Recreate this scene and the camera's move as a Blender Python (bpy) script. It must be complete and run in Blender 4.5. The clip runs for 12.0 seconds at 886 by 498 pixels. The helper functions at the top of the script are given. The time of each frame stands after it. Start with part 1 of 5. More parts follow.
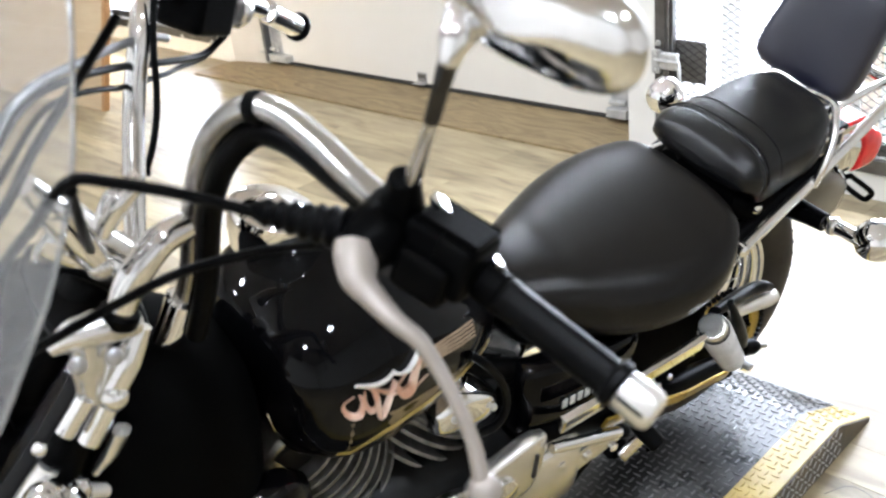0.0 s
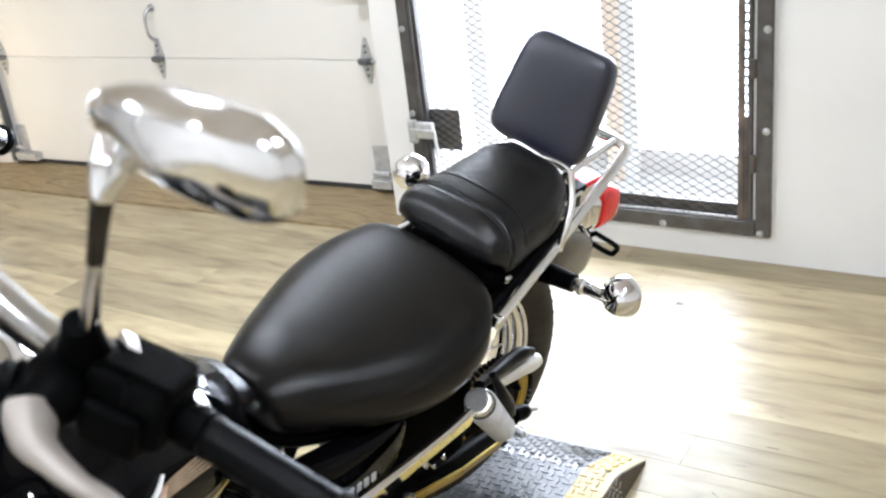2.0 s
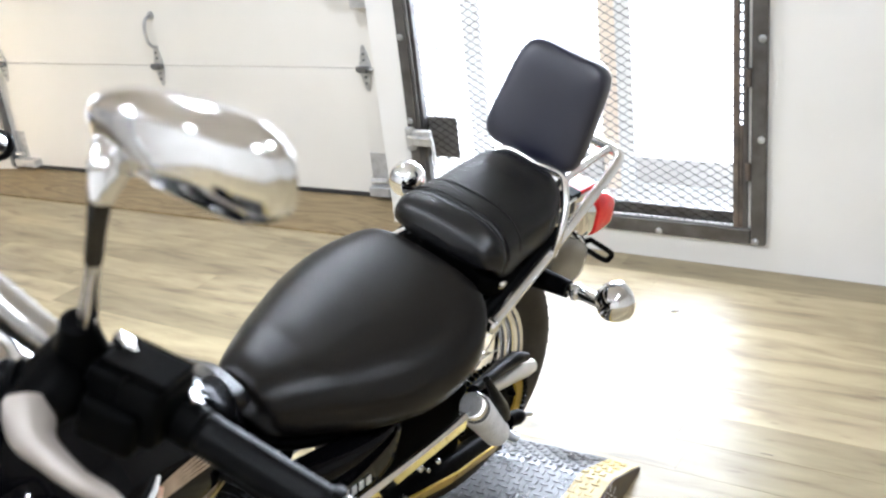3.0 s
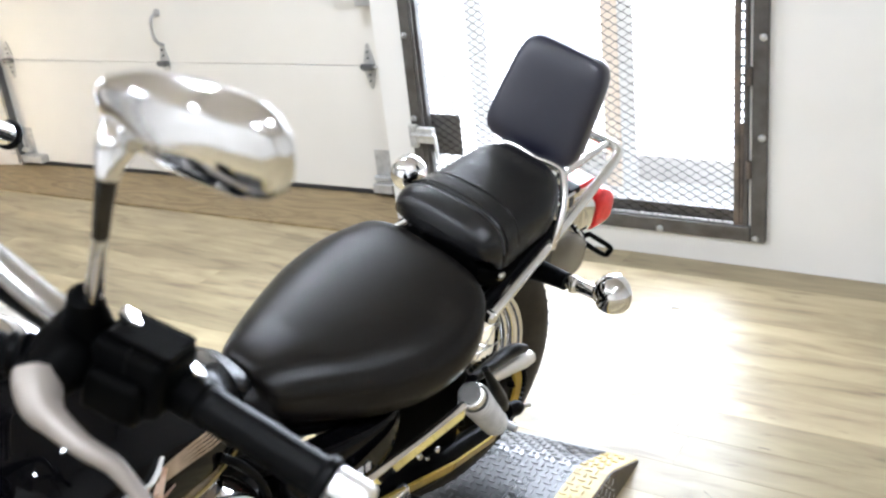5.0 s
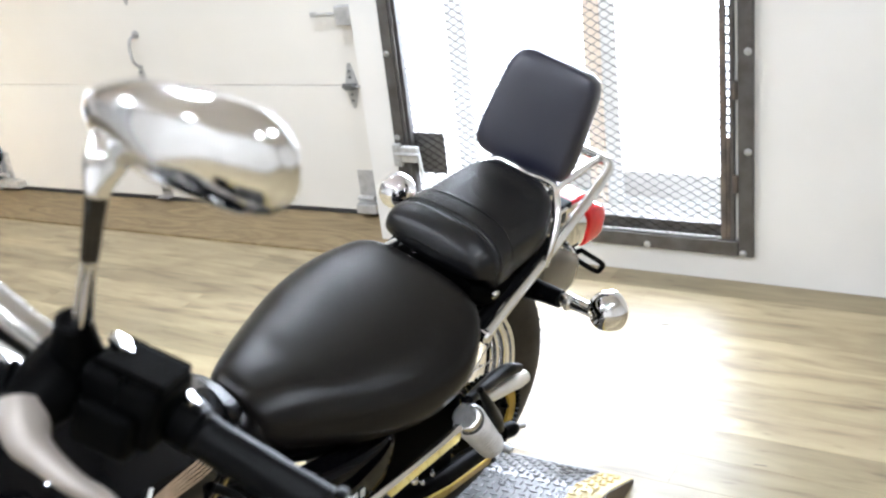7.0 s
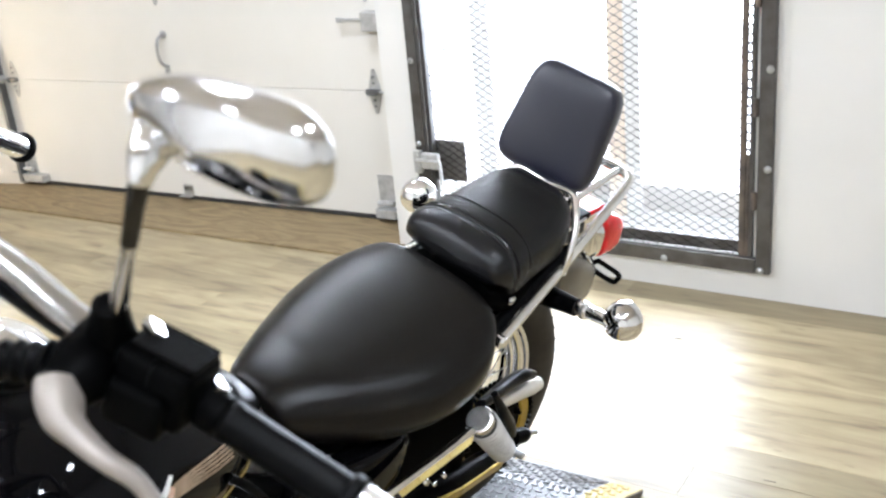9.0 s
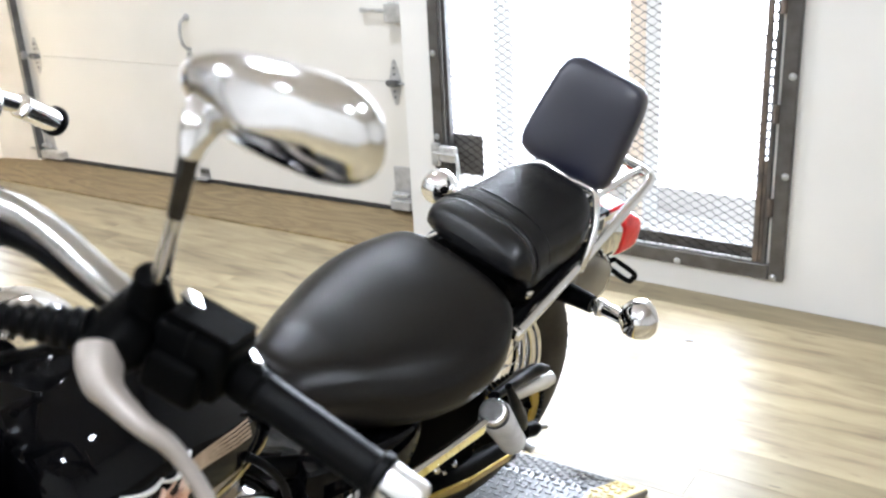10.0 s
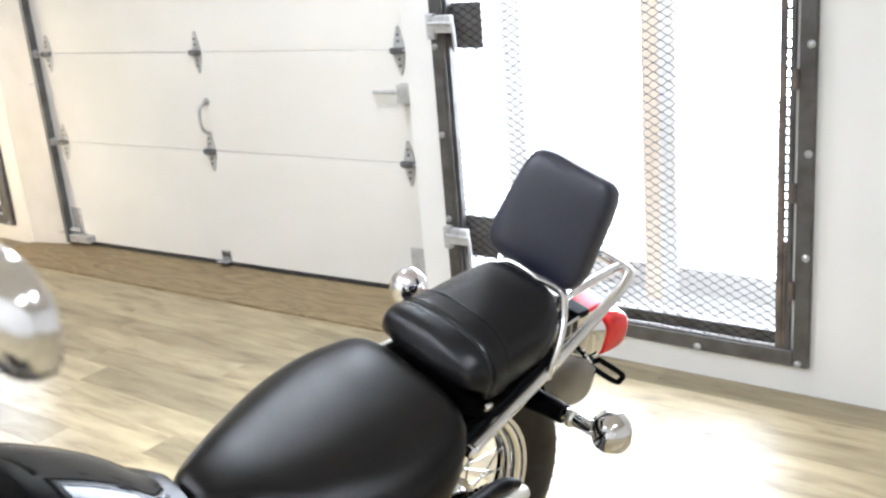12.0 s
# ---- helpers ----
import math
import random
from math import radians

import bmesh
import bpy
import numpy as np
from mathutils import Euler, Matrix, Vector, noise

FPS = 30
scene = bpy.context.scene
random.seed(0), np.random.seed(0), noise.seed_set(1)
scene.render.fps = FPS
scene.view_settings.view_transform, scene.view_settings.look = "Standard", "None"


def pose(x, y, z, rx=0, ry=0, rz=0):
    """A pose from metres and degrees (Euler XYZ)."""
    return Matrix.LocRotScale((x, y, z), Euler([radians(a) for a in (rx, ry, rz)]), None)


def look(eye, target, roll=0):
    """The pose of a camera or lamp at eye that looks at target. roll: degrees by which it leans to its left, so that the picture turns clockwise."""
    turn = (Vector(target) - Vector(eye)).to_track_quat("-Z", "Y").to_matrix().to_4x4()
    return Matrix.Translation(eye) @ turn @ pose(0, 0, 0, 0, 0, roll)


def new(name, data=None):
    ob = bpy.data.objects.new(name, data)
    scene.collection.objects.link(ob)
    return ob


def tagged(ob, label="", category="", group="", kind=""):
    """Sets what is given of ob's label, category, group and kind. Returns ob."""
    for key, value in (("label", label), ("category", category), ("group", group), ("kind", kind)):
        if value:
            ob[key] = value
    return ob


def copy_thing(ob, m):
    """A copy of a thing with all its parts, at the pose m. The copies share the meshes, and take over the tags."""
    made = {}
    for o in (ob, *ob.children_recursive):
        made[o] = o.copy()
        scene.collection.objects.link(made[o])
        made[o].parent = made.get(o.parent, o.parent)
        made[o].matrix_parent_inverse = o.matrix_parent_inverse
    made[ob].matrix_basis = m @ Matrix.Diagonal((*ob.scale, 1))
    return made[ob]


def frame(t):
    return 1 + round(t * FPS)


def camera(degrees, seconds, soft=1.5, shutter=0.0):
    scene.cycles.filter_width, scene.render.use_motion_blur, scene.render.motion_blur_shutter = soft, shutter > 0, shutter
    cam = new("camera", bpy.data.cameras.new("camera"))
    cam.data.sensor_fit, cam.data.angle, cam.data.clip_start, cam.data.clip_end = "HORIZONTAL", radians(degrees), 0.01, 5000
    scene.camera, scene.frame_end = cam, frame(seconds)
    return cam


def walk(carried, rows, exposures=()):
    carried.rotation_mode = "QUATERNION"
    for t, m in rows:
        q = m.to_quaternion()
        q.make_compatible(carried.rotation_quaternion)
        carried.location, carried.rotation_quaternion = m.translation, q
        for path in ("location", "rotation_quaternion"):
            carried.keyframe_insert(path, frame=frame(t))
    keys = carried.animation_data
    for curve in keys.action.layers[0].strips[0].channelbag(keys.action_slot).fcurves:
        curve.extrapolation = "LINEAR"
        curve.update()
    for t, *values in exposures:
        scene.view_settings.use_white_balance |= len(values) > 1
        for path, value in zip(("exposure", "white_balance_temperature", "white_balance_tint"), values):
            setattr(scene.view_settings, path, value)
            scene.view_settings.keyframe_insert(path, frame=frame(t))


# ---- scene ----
cam = camera(47.3, 12.0, soft=2.3)
cam.data.dof.use_dof, cam.data.dof.focus_distance, cam.data.dof.aperture_fstop = True, 2.2, 7.2
PATH = [
    (0, (0.305, 0.403, 1.487), (-1.024, 1.621, 0.621), -6.2),
    (0.2, (0.305, 0.429, 1.487), (-0.949, 1.712, 0.605), -6.4),
    (0.5, (0.31, 0.451, 1.48), (-0.857, 1.821, 0.606), -6.4),
    (1, (0.317, 0.478, 1.482), (-0.752, 1.945, 0.641), -6.4),
    (1.5, (0.321, 0.49, 1.491), (-0.719, 1.998, 0.689), -6.9),
    (2, (0.321, 0.49, 1.495), (-0.713, 2.009, 0.707), -7.0),
    (2.5, (0.326, 0.485, 1.496), (-0.707, 2.009, 0.715), -6.8),
    (3, (0.335, 0.479, 1.497), (-0.699, 2.006, 0.723), -6.8),
    (5, (0.358, 0.457, 1.493), (-0.684, 1.979, 0.721), -6.6),
    (5.5, (0.341, 0.436, 1.481), (-0.665, 1.966, 0.677), -6.8),
    (6, (0.311, 0.451, 1.462), (-0.627, 2.011, 0.634), -6.6),
    (6.5, (0.323, 0.464, 1.477), (-0.665, 2.037, 0.735), -7.3),
    (7, (0.323, 0.474, 1.479), (-0.691, 2.031, 0.739), -7.0),
    (7.5, (0.318, 0.474, 1.48), (-0.725, 2.019, 0.756), -6.9),
    (9.5, (0.334, 0.436, 1.482), (-0.718, 1.975, 0.758), -4.4),
    (10, (0.322, 0.427, 1.481), (-0.733, 1.962, 0.752), -3.1),
    (10.5, (0.32, 0.436, 1.468), (-0.66, 2.002, 0.701), -3.5),
    (11, (0.308, 0.428, 1.468), (-0.662, 2.004, 0.709), -4.4),
    (11.5, (0.323, 0.447, 1.465), (-0.688, 2.003, 0.719), -5.7),
    (11.7, (0.357, 0.517, 1.482), (-0.759, 2.042, 0.827), -6.1),
    (12, (0.396, 0.628, 1.493), (-0.772, 2.138, 0.897), -4.9),
]
walk(cam, [(t, look(eye, target, roll)) for t, eye, target, roll in PATH], [(0.0, 0.30, 5640, 10), (1.2, 0.23, 5620, 10), (12.0, 0.24, 5620, 10)])

# ---- world, daylight and exposure ----
world = bpy.data.worlds.new("world")
scene.world = world
world.use_nodes = True
wn = world.node_tree
sky = wn.nodes.new("ShaderNodeTexSky")
sky.sky_type, sky.sun_disc = "NISHITA", False
sky.sun_elevation, sky.sun_rotation = radians(35), radians(20)
wn.nodes["Background"].inputs["Strength"].default_value = 0.12
wn.links.new(sky.outputs["Color"], wn.nodes["Background"].inputs["Color"])

CEILING = 3.1
LAMPS = [(-2.8, 0.3), (-2.05, 2.75), (0.9, 1.0), (-3.6, -0.6), (-1.5, -0.6), (0.7, -0.6)]
for lx, ly in LAMPS:
    lamp = bpy.data.lights.new("ceiling_lamp", "AREA")
    lamp.shape, lamp.size, lamp.energy, lamp.color = "DISK", 0.22, 40, (1.0, 0.985, 0.96)
    new("ceiling_lamp", lamp).matrix_world = pose(lx, ly, CEILING - 0.06)


# ---- materials ----
def mat(name, colour, rough=0.5, metal=0.0, colour2=None, scale=8.0, stretch=(1, 1, 1), mix=(0.35, 0.65), bump=0.0, bump_scale=200.0,
        rough_var=0.0, coat=0.0, trans=0.0, per_object=0.0, detail=6.0, ior=1.45, spec=0.5, distort=0.0):
    """A principled surface with two scales of variation: broad patches between two colours, and a fine relief."""
    m = bpy.data.materials.new(name)
    m.use_nodes = True
    t, b = m.node_tree, m.node_tree.nodes["Principled BSDF"]
    b.inputs["Base Color"].default_value = (*colour, 1)
    b.inputs["Roughness"].default_value, b.inputs["Metallic"].default_value = rough, metal
    b.inputs["Coat Weight"].default_value, b.inputs["Coat Roughness"].default_value = coat, 0.04
    b.inputs["Transmission Weight"].default_value, b.inputs["IOR"].default_value = trans, ior
    b.inputs["Specular IOR Level"].default_value = spec
    tc, mp = t.nodes.new("ShaderNodeTexCoord"), t.nodes.new("ShaderNodeMapping")
    mp.inputs["Scale"].default_value = stretch
    t.links.new(tc.outputs["Object"], mp.inputs["Vector"])
    if colour2 or rough_var:
        n = t.nodes.new("ShaderNodeTexNoise")
        n.inputs["Scale"].default_value, n.inputs["Detail"].default_value, n.inputs["Distortion"].default_value = scale, detail, distort
        t.links.new(mp.outputs["Vector"], n.inputs["Vector"])
        r = t.nodes.new("ShaderNodeMapRange")
        r.inputs["From Min"].default_value, r.inputs["From Max"].default_value = mix
        t.links.new(n.outputs["Fac"], r.inputs["Value"])
    if colour2:
        c = t.nodes.new("ShaderNodeMix")
        c.data_type = "RGBA"
        c.inputs["A"].default_value, c.inputs["B"].default_value = (*colour, 1), (*colour2, 1)
        t.links.new(r.outputs["Result"], c.inputs["Factor"])
        out = c.outputs["Result"]
        if per_object:
            info, hsv, pr = t.nodes.new("ShaderNodeObjectInfo"), t.nodes.new("ShaderNodeHueSaturation"), t.nodes.new("ShaderNodeMapRange")
            pr.inputs["To Min"].default_value, pr.inputs["To Max"].default_value = 1 - per_object, 1 + per_object
            t.links.new(info.outputs["Random"], pr.inputs["Value"])
            t.links.new(pr.outputs["Result"], hsv.inputs["Value"])
            t.links.new(out, hsv.inputs["Color"])
            out = hsv.outputs["Color"]
        t.links.new(out, b.inputs["Base Color"])
    if rough_var:
        rr = t.nodes.new("ShaderNodeMapRange")
        rr.inputs["To Min"].default_value, rr.inputs["To Max"].default_value = max(0, rough - rough_var), rough + rough_var
        t.links.new(r.outputs["Result"], rr.inputs["Value"])
        t.links.new(rr.outputs["Result"], b.inputs["Roughness"])
    if bump:
        f, bu = t.nodes.new("ShaderNodeTexNoise"), t.nodes.new("ShaderNodeBump")
        f.inputs["Scale"].default_value, f.inputs["Detail"].default_value = bump_scale, 3
        bu.inputs["Strength"].default_value, bu.inputs["Distance"].default_value = bump, 0.002
        t.links.new(mp.outputs["Vector"], f.inputs["Vector"])
        t.links.new(f.outputs["Fac"], bu.inputs["Height"])
        t.links.new(bu.outputs["Normal"], b.inputs["Normal"])
    return m


def glow(name, colour, strength):
    m = bpy.data.materials.new(name)
    m.use_nodes = True
    b = m.node_tree.nodes["Principled BSDF"]
    b.inputs["Base Color"].default_value = (*colour, 1)
    b.inputs["Emission Color"].default_value, b.inputs["Emission Strength"].default_value = (*colour, 1), strength
    return m


def planks_material():
    """Vinyl planks: pale oak, each piece its own tone, with long grey-brown streaks and fine grain along x."""
    m = bpy.data.materials.new("oak_vinyl")
    m.use_nodes = True
    t, b = m.node_tree, m.node_tree.nodes["Principled BSDF"]
    tc, info = t.nodes.new("ShaderNodeTexCoord"), t.nodes.new("ShaderNodeObjectInfo")
    geo = t.nodes.new("ShaderNodeNewGeometry")
    both = t.nodes.new("ShaderNodeMath")
    both.operation = "ADD"
    t.links.new(info.outputs["Random"], both.inputs[0])
    t.links.new(geo.outputs["Random Per Island"], both.inputs[1])
    shift = t.nodes.new("ShaderNodeMath")
    shift.operation, shift.inputs[1].default_value = "MULTIPLY", 37.0
    t.links.new(both.outputs[0], shift.inputs[0])
    xyz = t.nodes.new("ShaderNodeCombineXYZ")
    t.links.new(shift.outputs[0], xyz.inputs["X"])
    t.links.new(shift.outputs[0], xyz.inputs["Y"])
    add = t.nodes.new("ShaderNodeVectorMath")
    t.links.new(geo.outputs["Position"], add.inputs[0])
    t.links.new(xyz.outputs["Vector"], add.inputs[1])
    mp = t.nodes.new("ShaderNodeMapping")
    mp.inputs["Scale"].default_value = (2.4, 12.0, 1)
    t.links.new(add.outputs["Vector"], mp.inputs["Vector"])
    n1 = t.nodes.new("ShaderNodeTexNoise")
    n1.inputs["Scale"].default_value, n1.inputs["Detail"].default_value, n1.inputs["Distortion"].default_value = 1.6, 8, 0.45
    t.links.new(mp.outputs["Vector"], n1.inputs["Vector"])
    ramp = t.nodes.new("ShaderNodeValToRGB")
    for e, (p, c) in zip(ramp.color_ramp.elements, ((0.28, (0.225, 0.181, 0.114)), (0.66, (0.450, 0.376, 0.232)))):
        e.position, e.color = p, (*c, 1)
    e = ramp.color_ramp.elements.new(0.46)
    e.color = (0.365, 0.301, 0.184, 1)
    t.links.new(n1.outputs["Fac"], ramp.inputs["Fac"])
    hsv, tone = t.nodes.new("ShaderNodeHueSaturation"), t.nodes.new("ShaderNodeMapRange")
    frac = t.nodes.new("ShaderNodeMath")
    frac.operation = "FRACT"
    t.links.new(both.outputs[0], frac.inputs[0])
    tone.inputs["To Min"].default_value, tone.inputs["To Max"].default_value = 0.64, 1.10
    t.links.new(frac.outputs[0], tone.inputs["Value"])
    t.links.new(tone.outputs["Result"], hsv.inputs["Value"])
    t.links.new(ramp.outputs["Color"], hsv.inputs["Color"])
    # scuffs and smoky stains across several planks
    n2 = t.nodes.new("ShaderNodeTexNoise")
    n2.inputs["Scale"].default_value, n2.inputs["Detail"].default_value = 1.7, 8
    t.links.new(geo.outputs["Position"], n2.inputs["Vector"])
    st = t.nodes.new("ShaderNodeMapRange")
    st.inputs["From Min"].default_value, st.inputs["From Max"].default_value, st.inputs["To Max"].default_value = 0.48, 0.72, 0.45
    t.links.new(n2.outputs["Fac"], st.inputs["Value"])
    mixc = t.nodes.new("ShaderNodeMix")
    mixc.data_type = "RGBA"
    mixc.inputs["B"].default_value = (0.225, 0.180, 0.130, 1)
    t.links.new(st.outputs["Result"], mixc.inputs["Factor"])
    t.links.new(hsv.outputs["Color"], mixc.inputs["A"])
    # small dark knots and flecks along the grain
    mp2, n3, fl = t.nodes.new("ShaderNodeMapping"), t.nodes.new("ShaderNodeTexNoise"), t.nodes.new("ShaderNodeMapRange")
    mp2.inputs["Scale"].default_value = (5, 17, 1)
    n3.inputs["Scale"].default_value, n3.inputs["Detail"].default_value = 2.2, 4
    fl.inputs["From Min"].default_value, fl.inputs["From Max"].default_value, fl.inputs["To Max"].default_value = 0.65, 0.74, 0.30
    t.links.new(add.outputs["Vector"], mp2.inputs["Vector"])
    t.links.new(mp2.outputs["Vector"], n3.inputs["Vector"])
    t.links.new(n3.outputs["Fac"], fl.inputs["Value"])
    knots = t.nodes.new("ShaderNodeMix")
    knots.data_type = "RGBA"
    knots.inputs["B"].default_value = (0.09, 0.072, 0.055, 1)
    t.links.new(fl.outputs["Result"], knots.inputs["Factor"])
    t.links.new(mixc.outputs["Result"], knots.inputs["A"])
    t.links.new(knots.outputs["Result"], b.inputs["Base Color"])
    b.inputs["Specular IOR Level"].default_value = 0.20
    rr = t.nodes.new("ShaderNodeMapRange")
    rr.inputs["To Min"].default_value, rr.inputs["To Max"].default_value = 0.31, 0.43
    t.links.new(n2.outputs["Fac"], rr.inputs["Value"])
    t.links.new(rr.outputs["Result"], b.inputs["Roughness"])
    bu = t.nodes.new("ShaderNodeBump")
    bu.inputs["Strength"].default_value, bu.inputs["Distance"].default_value = 0.12, 0.002
    t.links.new(n1.outputs["Fac"], bu.inputs["Height"])
    t.links.new(bu.outputs["Normal"], b.inputs["Normal"])
    return m


OAK = planks_material()
PLY = mat("plywood", (0.32, 0.242, 0.130), 0.55, spec=0.3, colour2=(0.175, 0.128, 0.068), scale=2.2, stretch=(1.0, 3.5, 1), distort=4.5, mix=(0.3, 0.72), bump=0.25, bump_scale=90)
PLYPALE = mat("pale_plywood", (0.74, 0.60, 0.40), 0.5, colour2=(0.66, 0.51, 0.32), scale=1.6, stretch=(2, 2, 9), bump=0.15, bump_scale=60)
WALL = mat("white_wall_paint", (0.765, 0.755, 0.73), 0.55, colour2=(0.70, 0.69, 0.66), scale=1.5, bump=0.12, bump_scale=160)
CEIL = mat("beige_ceiling_board", (0.74, 0.70, 0.66), 0.8, colour2=(0.69, 0.65, 0.61), scale=2.0)
DIMWALL = mat("grey_beige_wall_paint", (0.70, 0.685, 0.66), 0.6, colour2=(0.64, 0.625, 0.60), scale=1.5, bump=0.1, bump_scale=120)
DOORWHITE = mat("cream_door_enamel", (0.76, 0.74, 0.69), 0.58, spec=0.25, colour2=(0.71, 0.69, 0.635), scale=1.3, bump=0.08, bump_scale=220)
STEEL = mat("dark_gate_steel", (0.12, 0.116, 0.112), 0.42, 0.5, colour2=(0.08, 0.072, 0.066), scale=14, bump=0.2, bump_scale=90)
RUSTY = mat("brown_stained_steel", (0.17, 0.135, 0.108), 0.5, 0.4, colour2=(0.09, 0.08, 0.072), scale=18, bump=0.2, bump_scale=90)
MESHSTEEL = mat("mesh_steel", (0.030, 0.026, 0.023), 0.6, 0.0, spec=0.2, colour2=(0.018, 0.016, 0.015), scale=20)
GALV = mat("galvanised_steel", (0.55, 0.56, 0.57), 0.36, 0.85, colour2=(0.40, 0.40, 0.41), scale=22, bump=0.1, bump_scale=120)
ZINC = mat("zinc_plated_steel", (0.56, 0.56, 0.55), 0.42, 0.35, colour2=(0.42, 0.42, 0.41), scale=30)
TRACK = mat("grey_track_steel", (0.20, 0.205, 0.21), 0.45, 0.6, colour2=(0.13, 0.13, 0.13), scale=12)
SCUFF = mat("brown_scuff", (0.10, 0.085, 0.065), 0.6, colour2=(0.16, 0.13, 0.10), scale=40)
SEAL = mat("black_rubber_seal", (0.02, 0.02, 0.02), 0.7, colour2=(0.04, 0.038, 0.035), scale=30)
VINYL = mat("black_seat_vinyl", (0.0075, 0.0066, 0.0058), 0.27, spec=0.25, colour2=(0.0066, 0.0060, 0.0055), scale=4, mix=(0.2, 0.8), bump=0.16, bump_scale=900)
PILLIONVINYL = mat("black_pillion_vinyl", (0.0042, 0.0042, 0.0046), 0.27, spec=0.38, colour2=(0.0055, 0.0055, 0.006), scale=5, mix=(0.2, 0.8), bump=0.22, bump_scale=700)
PADVINYL = mat("blue_black_pad_vinyl", (0.007, 0.0075, 0.017), 0.36, spec=0.8, colour2=(0.010, 0.0105, 0.022), scale=4, mix=(0.2, 0.8), bump=0.14, bump_scale=900)
MATTE = mat("matt_black_casting", (0.0015, 0.0015, 0.0015), 0.7, spec=0.02, colour2=(0.0025, 0.0025, 0.0024), scale=20, bump=0.1)
GLOSS = mat("gloss_black_lacquer", (0.0012, 0.0012, 0.0015), 0.05, spec=0.18, colour2=(0.002, 0.002, 0.0024), scale=3)
SATIN = mat("satin_black_paint", (0.0012, 0.0012, 0.0012), 0.34, spec=0.04, colour2=(0.002, 0.002, 0.002), scale=25, bump=0.08)
PLASTIC = mat("black_plastic", (0.0013, 0.0013, 0.0014), 0.40, spec=0.03, colour2=(0.002, 0.002, 0.002), scale=30, bump=0.15, bump_scale=500)
RUBBER = mat("black_rubber", (0.002, 0.002, 0.0023), 0.36, spec=0.06, colour2=(0.003, 0.003, 0.003), scale=40, bump=0.15, bump_scale=400)
# this grey also gives the garage door's reveal its painted-in shade
TRIM = mat("grey_door_trim", (0.62, 0.60, 0.57), 0.5, colour2=(0.56, 0.54, 0.51), scale=5)
TYRE = mat("tyre_rubber", (0.030, 0.026, 0.022), 0.62, spec=0.3, colour2=(0.044, 0.038, 0.031), scale=25, bump=0.2, bump_scale=300)
ENDCAP = mat("satin_end_cap", (0.86, 0.85, 0.83), 0.30, 0.9, colour2=(0.78, 0.77, 0.75), scale=40)
BARCHROME = mat("brushed_bar_chrome", (0.50, 0.485, 0.47), 0.26, 1.0, colour2=(0.44, 0.43, 0.42), scale=9)
CHROME = mat("chrome", (0.84, 0.84, 0.85), 0.05, 1.0, colour2=(0.78, 0.78, 0.79), scale=9)
SOFTCHROME = mat("hazy_chrome", (0.86, 0.86, 0.87), 0.10, 1.0, colour2=(0.80, 0.80, 0.81), scale=9)
ARMCOVER = mat("satin_alloy_cover", (0.74, 0.72, 0.68), 0.42, 0.5, colour2=(0.66, 0.64, 0.60), scale=20)
SLEEVE = mat("smoked_chrome", (0.055, 0.053, 0.052), 0.18, 1.0, colour2=(0.035, 0.034, 0.034), scale=30)
RACKSTEEL = mat("bright_rack_steel", (0.84, 0.84, 0.83), 0.24, 1.0, colour2=(0.78, 0.78, 0.77), scale=14)
ALU = mat("cast_aluminium", (0.78, 0.77, 0.75), 0.27, 0.9, colour2=(0.66, 0.65, 0.63), scale=20, bump=0.08, bump_scale=300)
LEVER = mat("brushed_lever", (0.30, 0.265, 0.235), 0.46, 0.3, rough_var=0.06, scale=25)
FINS = mat("black_engine_casting", (0.005, 0.005, 0.005), 0.42, 0.2, spec=0.2, colour2=(0.009, 0.009, 0.009), scale=30, bump=0.15, bump_scale=250)
FINEDGE = mat("machined_fin_edge", (0.30, 0.295, 0.285), 0.40, 0.7, colour2=(0.16, 0.16, 0.155), scale=40)
RED = mat("red_lens", (0.88, 0.030, 0.030), 0.14, trans=0.10, colour2=(0.78, 0.02, 0.024), scale=60)
AMBER = mat("amber_lens", (0.75, 0.24, 0.02), 0.15, trans=0.4, colour2=(0.65, 0.18, 0.02), scale=60)
CLEAR = mat("clear_acrylic", (0.97, 0.98, 0.98), 0.02, trans=1.0, ior=1.3)
DECKSTEEL = mat("dark_tread_plate", (0.037, 0.037, 0.037), 0.31, 0.7, spec=0.30, colour2=(0.062, 0.061, 0.060), scale=9, rough_var=0.06, bump=0.1, bump_scale=200)
LUGSTEEL = mat("worn_tread_lug", (0.14, 0.138, 0.136), 0.36, 0.7, colour2=(0.09, 0.089, 0.088), scale=40, rough_var=0.06)
YELLOW = mat("worn_yellow_paint", (0.46, 0.345, 0.08), 0.42, spec=0.45, colour2=(0.35, 0.26, 0.07), scale=12, rough_var=0.06, bump=0.1, bump_scale=150)
SKIRT = mat("brown_scuffed_steel", (0.11, 0.085, 0.05), 0.45, 0.3, colour2=(0.06, 0.05, 0.04), scale=16, bump=0.2, bump_scale=120)
GOLD = mat("rose_gold_emblem", (0.62, 0.36, 0.25), 0.3, 0.4, colour2=(0.75, 0.62, 0.52), scale=35)
WHITEINK = mat("white_print", (0.8, 0.8, 0.78), 0.4, colour2=(0.74, 0.74, 0.72), scale=30)
STRIPE = mat("dark_gold_stripe", (0.27, 0.21, 0.14), 0.16, coat=0.6, colour2=(0.16, 0.12, 0.075), scale=12)
BRASS = mat("brass_toned_steel", (0.38, 0.27, 0.045), 0.32, 0.7, colour2=(0.30, 0.21, 0.035), scale=40)
FLAME = mat("tan_decal", (0.36, 0.27, 0.19), 0.25, coat=0.5, colour2=(0.25, 0.18, 0.12), scale=30)
